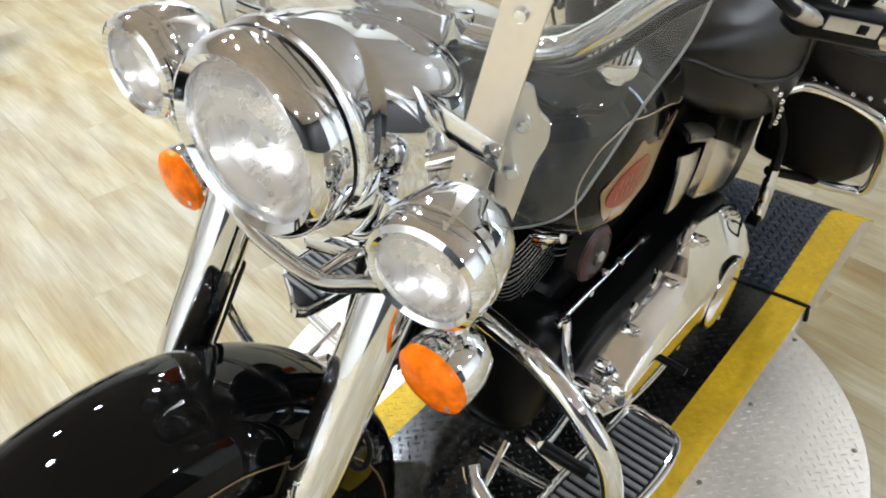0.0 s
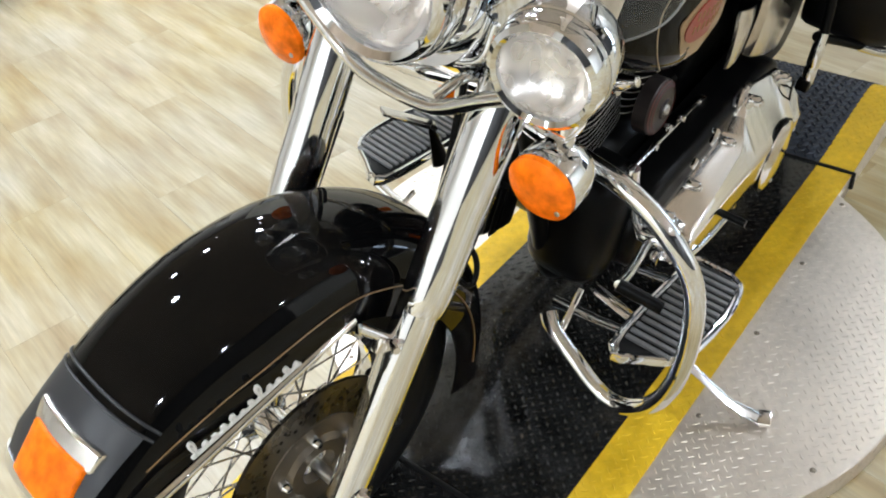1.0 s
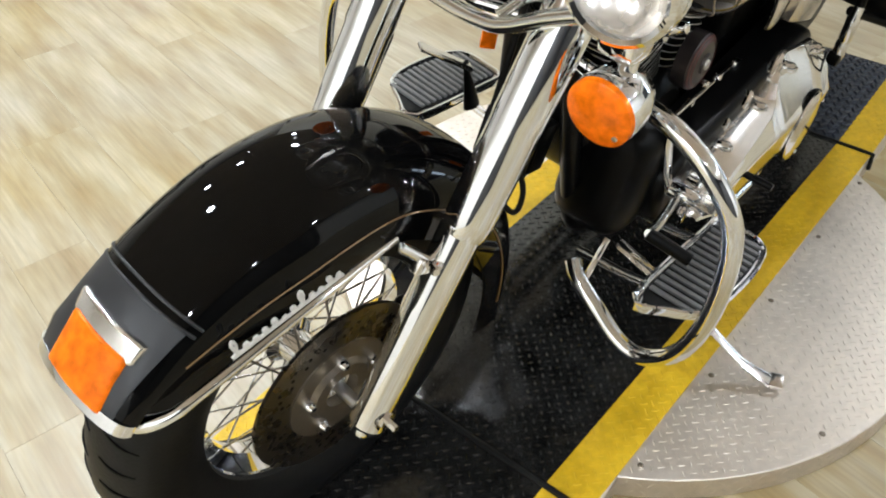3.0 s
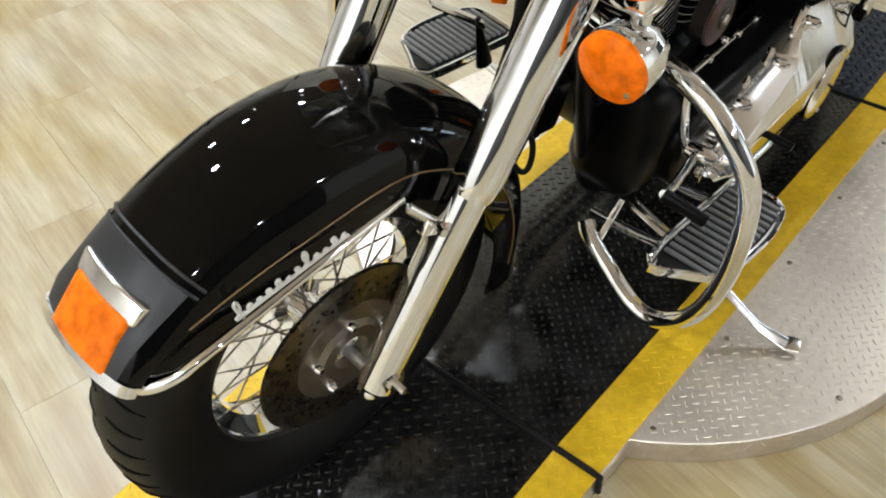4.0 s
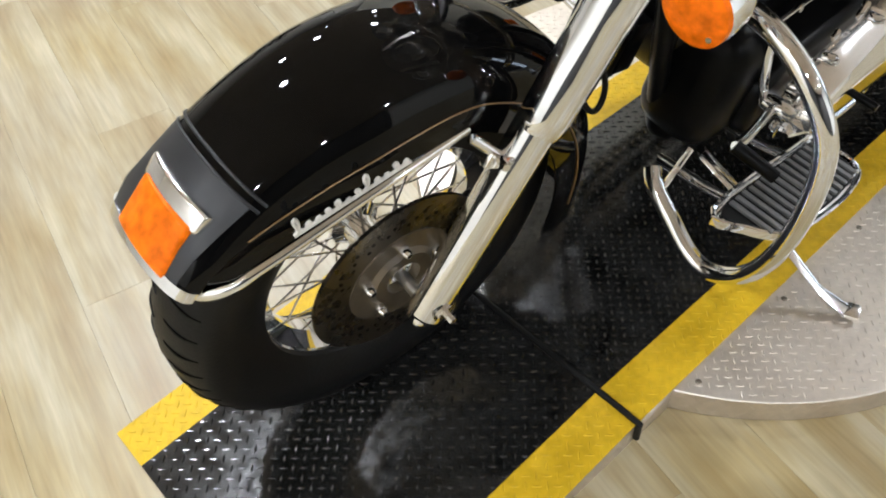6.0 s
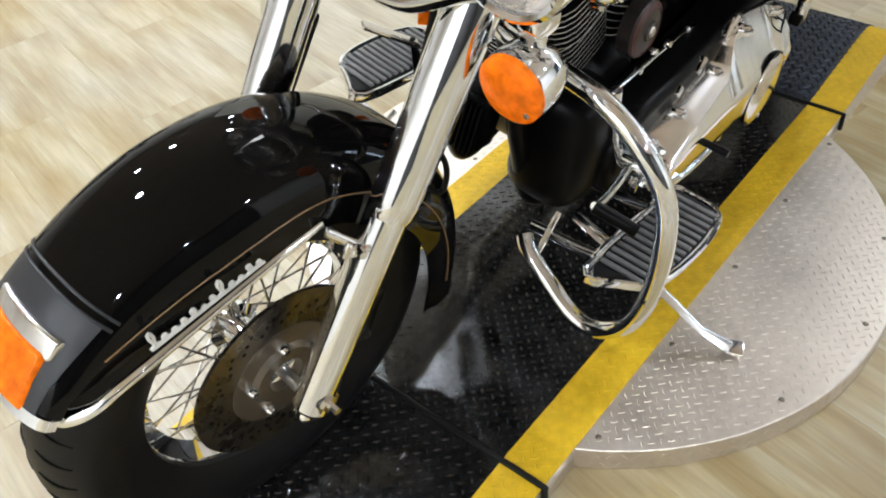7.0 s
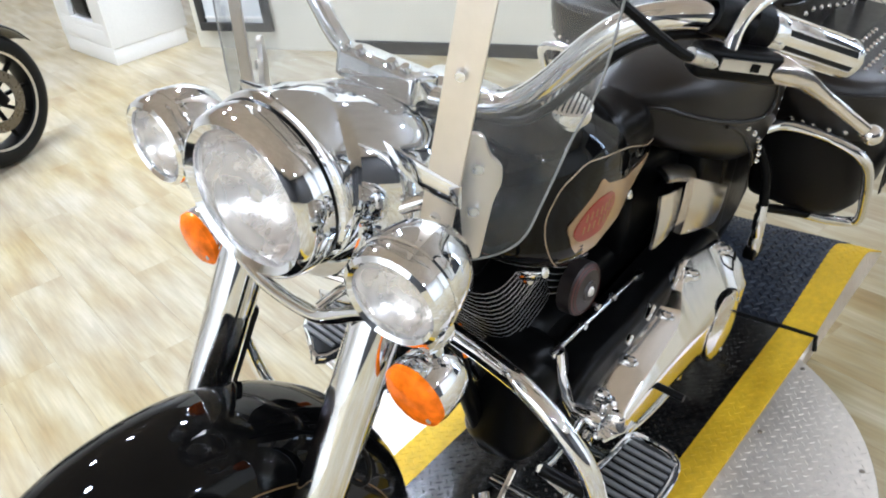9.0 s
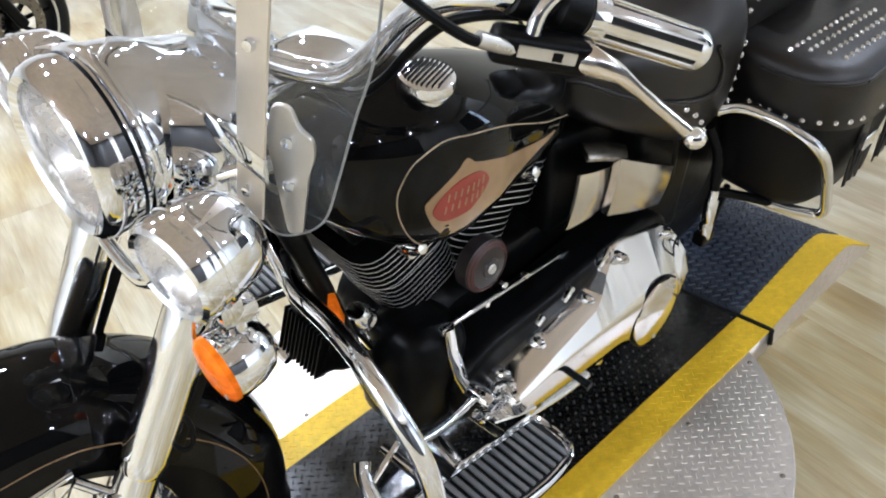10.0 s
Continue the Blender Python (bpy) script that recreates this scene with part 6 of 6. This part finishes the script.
# slanted low partition behind the motorcycle
wd = Vector((0.262, -0.965, 0))
wn = Vector((-0.965, -0.262, 0))
wall_m = Matrix(((wd.x, wn.x, 0, 2.33), (wd.y, wn.y, 0, 3.95), (0, 0, 1, FLOOR), (0, 0, 0, 1)))
structure("wall_partition", box(4.6, 0.1, 2.6, wall_m @ pose(2.3, -0.06, 1.3), 0.004), CREAM, "cream painted partition wall", "wall")
structure("baseboard", box(3.5, 0.014, 0.07, wall_m @ pose(2.85, -0.002, 0.035), 0.003), BLACK_TRIM, "black baseboard along the partition", "baseboard")
frame_thing = tagged(new("picture_frame"), "black framed pale print standing against the partition", "picture frame")
frame_thing.matrix_basis = wall_m @ pose(0.33, 0.005, 0.14)
for dx, dz, sx, sz in ((0, -0.0, 0.52, 0.05), (0, 0.75, 0.52, 0.05), (-0.235, 0.375, 0.05, 0.7), (0.235, 0.375, 0.05, 0.7)):
    part("frame_bar", box(sx, 0.03, sz, pose(dx, 0.01, dz), 0.005), BLACK_TRIM, frame_thing)
part("print", box(0.42, 0.012, 0.7, pose(0, 0.0, 0.375)), PANE, frame_thing)
part("inner_line", box(0.42, 0.006, 0.012, pose(0, 0.012, 0.055)), WHITE, frame_thing)

# wire mesh panel
mesh_thing = tagged(new("mesh_panel"), "grey diamond wire mesh panel in a steel frame", "mesh panel")
mesh_thing.matrix_basis = wall_m @ pose(4.5, 0.38, 0, 0, 0, -90)
vs, fs = [], []


def wire(p, q, r=0.0022):
    d = (Vector(q) - Vector(p)).normalized()
    u = Vector((1, 0, 0))
    v = d.cross(u)
    k = len(vs)
    for c in (p, q):
        for a, b in ((1, 0), (-0.5, 0.87), (-0.5, -0.87)):
            vs.append(tuple(Vector(c) + u * a * r + v * b * r))
    fs.extend(((k, k + 1, k + 4, k + 3), (k + 1, k + 2, k + 5, k + 4), (k + 2, k, k + 3, k + 5)))


W2, H2, ST = 1.1, 1.3, 0.05
n_w = int((2 * W2 + H2) / ST)
for k in range(n_w):
    y0 = -W2 - H2 + k * ST + 0.0
    a = max(-W2, y0)
    b = min(W2, y0 + H2)
    if b > a:
        wire((0, a, 0.1 + (a - y0)), (0, b, 0.1 + (b - y0)))
        wire((0.003, -a, 0.1 + (a - y0)), (0.003, -b, 0.1 + (b - y0)))
me = bpy.data.meshes.new("wire_mesh")
me.from_pydata(vs, [], fs)
me.materials.append(WIRE)
wm = new("wire_mesh", me)
wm.parent = mesh_thing
tagged(wm, kind="stuff")
for y, z, sy_, sz_ in ((-W2, 0.75, 0.03, 1.42), (W2, 0.75, 0.03, 1.42), (0, 0.1, 2.2, 0.03), (0, 1.42, 2.2, 0.03), (0, 0.75, 0.02, 1.3)):
    part("frame_bar", box(0.03, sy_, sz_, pose(0, y, z), 0.004), WIRE, mesh_thing)
for y in (-1.0, 1.0):
    part("foot", box(0.4, 0.04, 0.09, pose(0, y, 0.045), 0.004), WIRE, mesh_thing)
structure("wall_stock", box(0.1, 3.4, 2.6, pose(5.1, -0.2, 1.3 + FLOOR, 0, 0, -8), 0.004), WHITE, "white painted stock room wall", "wall")

# second motorcycle, only its front shows
other = tagged(new("motorcycle"), "dark motorcycle with cast wheels parked on the floor", "motorcycle")
ow = Matrix(((0.95, -0.312, 0, 0.86), (0.312, 0.95, 0, 3.40), (0, 0, 1, FLOOR), (0, 0, 0, 1)))
other.matrix_basis = ow
ax2 = along((0, 0, 0.302), (0, -1, 0))
owheel = part("front_wheel", lathe([(0, 0.05), (0.03, 0.05), (0.04, 0.03), (0.04, -0.03), (0.03, -0.05), (0, -0.05)], ax2, 24), SATIN, other, "black cast front wheel")
prof = []
for k in range(17):
    a = math.pi * k / 16
    prof.append((0.235 + 0.068 * math.sin(a) ** 0.6, -0.062 * math.cos(a)))
part("tyre", lathe(prof + [(0.21, 0.045), (0.21, -0.045)], ax2, 72, True), RUBBER, owheel, angle=60)
part("rim", lathe([(0.225, 0.05), (0.212, 0.045), (0.2, 0.0), (0.212, -0.045), (0.225, -0.05), (0.218, 0.0)], ax2, 72, True), SATIN, owheel)
part("rim_line", lathe([(0.224, 0.052), (0.214, 0.05), (0.214, 0.053), (0.224, 0.055)], ax2, 72, True), BRUSHED, owheel)
for k in range(10):
    part("cast_spoke", box(0.17, 0.018, 0.022, ax2 @ pose(0, 0, 0, 0, 0, 36 * k) @ pose(0.12, 0, 0.012), 0.006), SATIN, owheel)
part("brake_disc", lathe([(0.09, 0.058), (0.14, 0.058), (0.14, 0.064), (0.09, 0.064)], ax2, 48, True), ROTOR, owheel)
for sy in (-1, 1):
    part("fork_leg", tube([(-0.0, sy * 0.1, 0.302), (-0.2, sy * 0.1, 0.72), (-0.26, sy * 0.1, 0.86)], 0.026, 14, 1, False), SATIN, other)
arc = []
for k in range(21):
    a = radians(35 + 110 * k / 20)
    arc.append([Vector((-0.0 + 0.33 * math.cos(a), 0.075 * math.cos(t), 0.302 + (0.33 + 0.02 * math.sin(t)) * math.sin(a))) for t in (math.pi * q / 8 for q in range(9))] + [Vector((0.326 * math.cos(a), 0.075 * math.cos(t), 0.302 + (0.325 + 0.02 * math.sin(t)) * math.sin(a))) for t in (math.pi * (8 - q) / 8 for q in range(9))])
part("front_fender", loft(arc), PAINT, other)
part("engine", box(0.42, 0.3, 0.4, pose(-0.72, 0, 0.42), 0.06, 3), SATIN, other)
part("radiator", box(0.06, 0.26, 0.34, pose(-0.42, 0, 0.5, 0, -20, 0), 0.01), SATIN, other)
part("fuel_tank", loft([superring(x, z, h, w, 0.8, 28) for x, z, h, w in ((-0.40, 0.86, 0.05, 0.06), (-0.46, 0.86, 0.1, 0.12), (-0.65, 0.86, 0.12, 0.15), (-0.85, 0.82, 0.09, 0.11), (-0.95, 0.8, 0.04, 0.06))]), PAINT, other, "gloss black fuel tank")
part("headlamp", lathe([(0, 0.02), (0.06, 0.012), (0.085, 0.0), (0.085, -0.06), (0.05, -0.11), (0, -0.12)], along((-0.13, 0, 0.92), (1, 0, -0.1)), 32), SATIN, other)
part("rear_wheel", lathe(prof + [(0.21, 0.045), (0.21, -0.045)], along((-1.55, 0, 0.302), (0, -1, 0)), 48, True), RUBBER, other)
part("seat", loft([superring(x, z, 0.05, w, 0.7, 24) for x, z, w in ((-0.9, 0.76, 0.06), (-1.0, 0.72, 0.13), (-1.25, 0.72, 0.14), (-1.5, 0.76, 0.1))]), LEATHER, other)
part("frame", tube([(-0.26, 0, 0.86), (-0.5, 0, 0.3), (-0.9, 0, 0.25), (-1.2, 0, 0.4), (-1.55, 0, 0.302)], 0.025, 12), SATIN, other)

# ---- floor planks ----
PL, PW = 1.22, 0.181
turn = radians(PLANK_TURN)
pc, ps = math.cos(turn), math.sin(turn)
bm = bmesh.new()
bmesh.ops.create_cube(bm, size=1, matrix=Matrix.Diagonal((PW - 0.0004, PL - 0.0004, 0.006, 1)))
bmesh.ops.bevel(bm, geom=[e for e in bm.edges if all(v.co.z > 0 for v in e.verts)], offset=0.0003, segments=1, affect="EDGES")
bm.transform(Matrix.Translation((0, 0, -0.003)))
plank_me = mesh_of("plank", bm, PLANK, 20)
near, rest = [], []
for i in range(-45, 46):
    for j in range(-8, 9):
        u, v = i * PW, j * PL + (i * 0.4137 % 1.0) * PL
        x, y = 0.6 + u * pc - v * ps, 0.6 + u * ps + v * pc
        if not (-5.75 < x < 7.1 and -6.95 < y < 7.4):
            continue
        (near if -1.6 < x < 2.9 and -1.5 < y < 4.4 else rest).append((x, y))
near.sort(key=lambda p: math.hypot(p[0] - 0.3, p[1] - 0.8))
rest += near[300:]
for x, y in near[:300]:
    ob = piece("plank", plank_me, floor, pose(x, y, FLOOR, 0, 0, PLANK_TURN))
pv, pf = [], []
base_v = [tuple(v.co) for v in plank_me.vertices]
base_f = [tuple(p.vertices) for p in plank_me.polygons]
for x, y in rest:
    k = len(pv)
    pv += [(x + a * pc - b * ps, y + a * ps + b * pc, FLOOR + c) for a, b, c in base_v]
    pf += [tuple(k + q for q in f) for f in base_f]
me = bpy.data.meshes.new("plank_field")
me.from_pydata(pv, [], pf)
me.materials.append(PLANK)
field = new("plank_field", me)
field.parent = floor
tagged(field, kind="stuff")
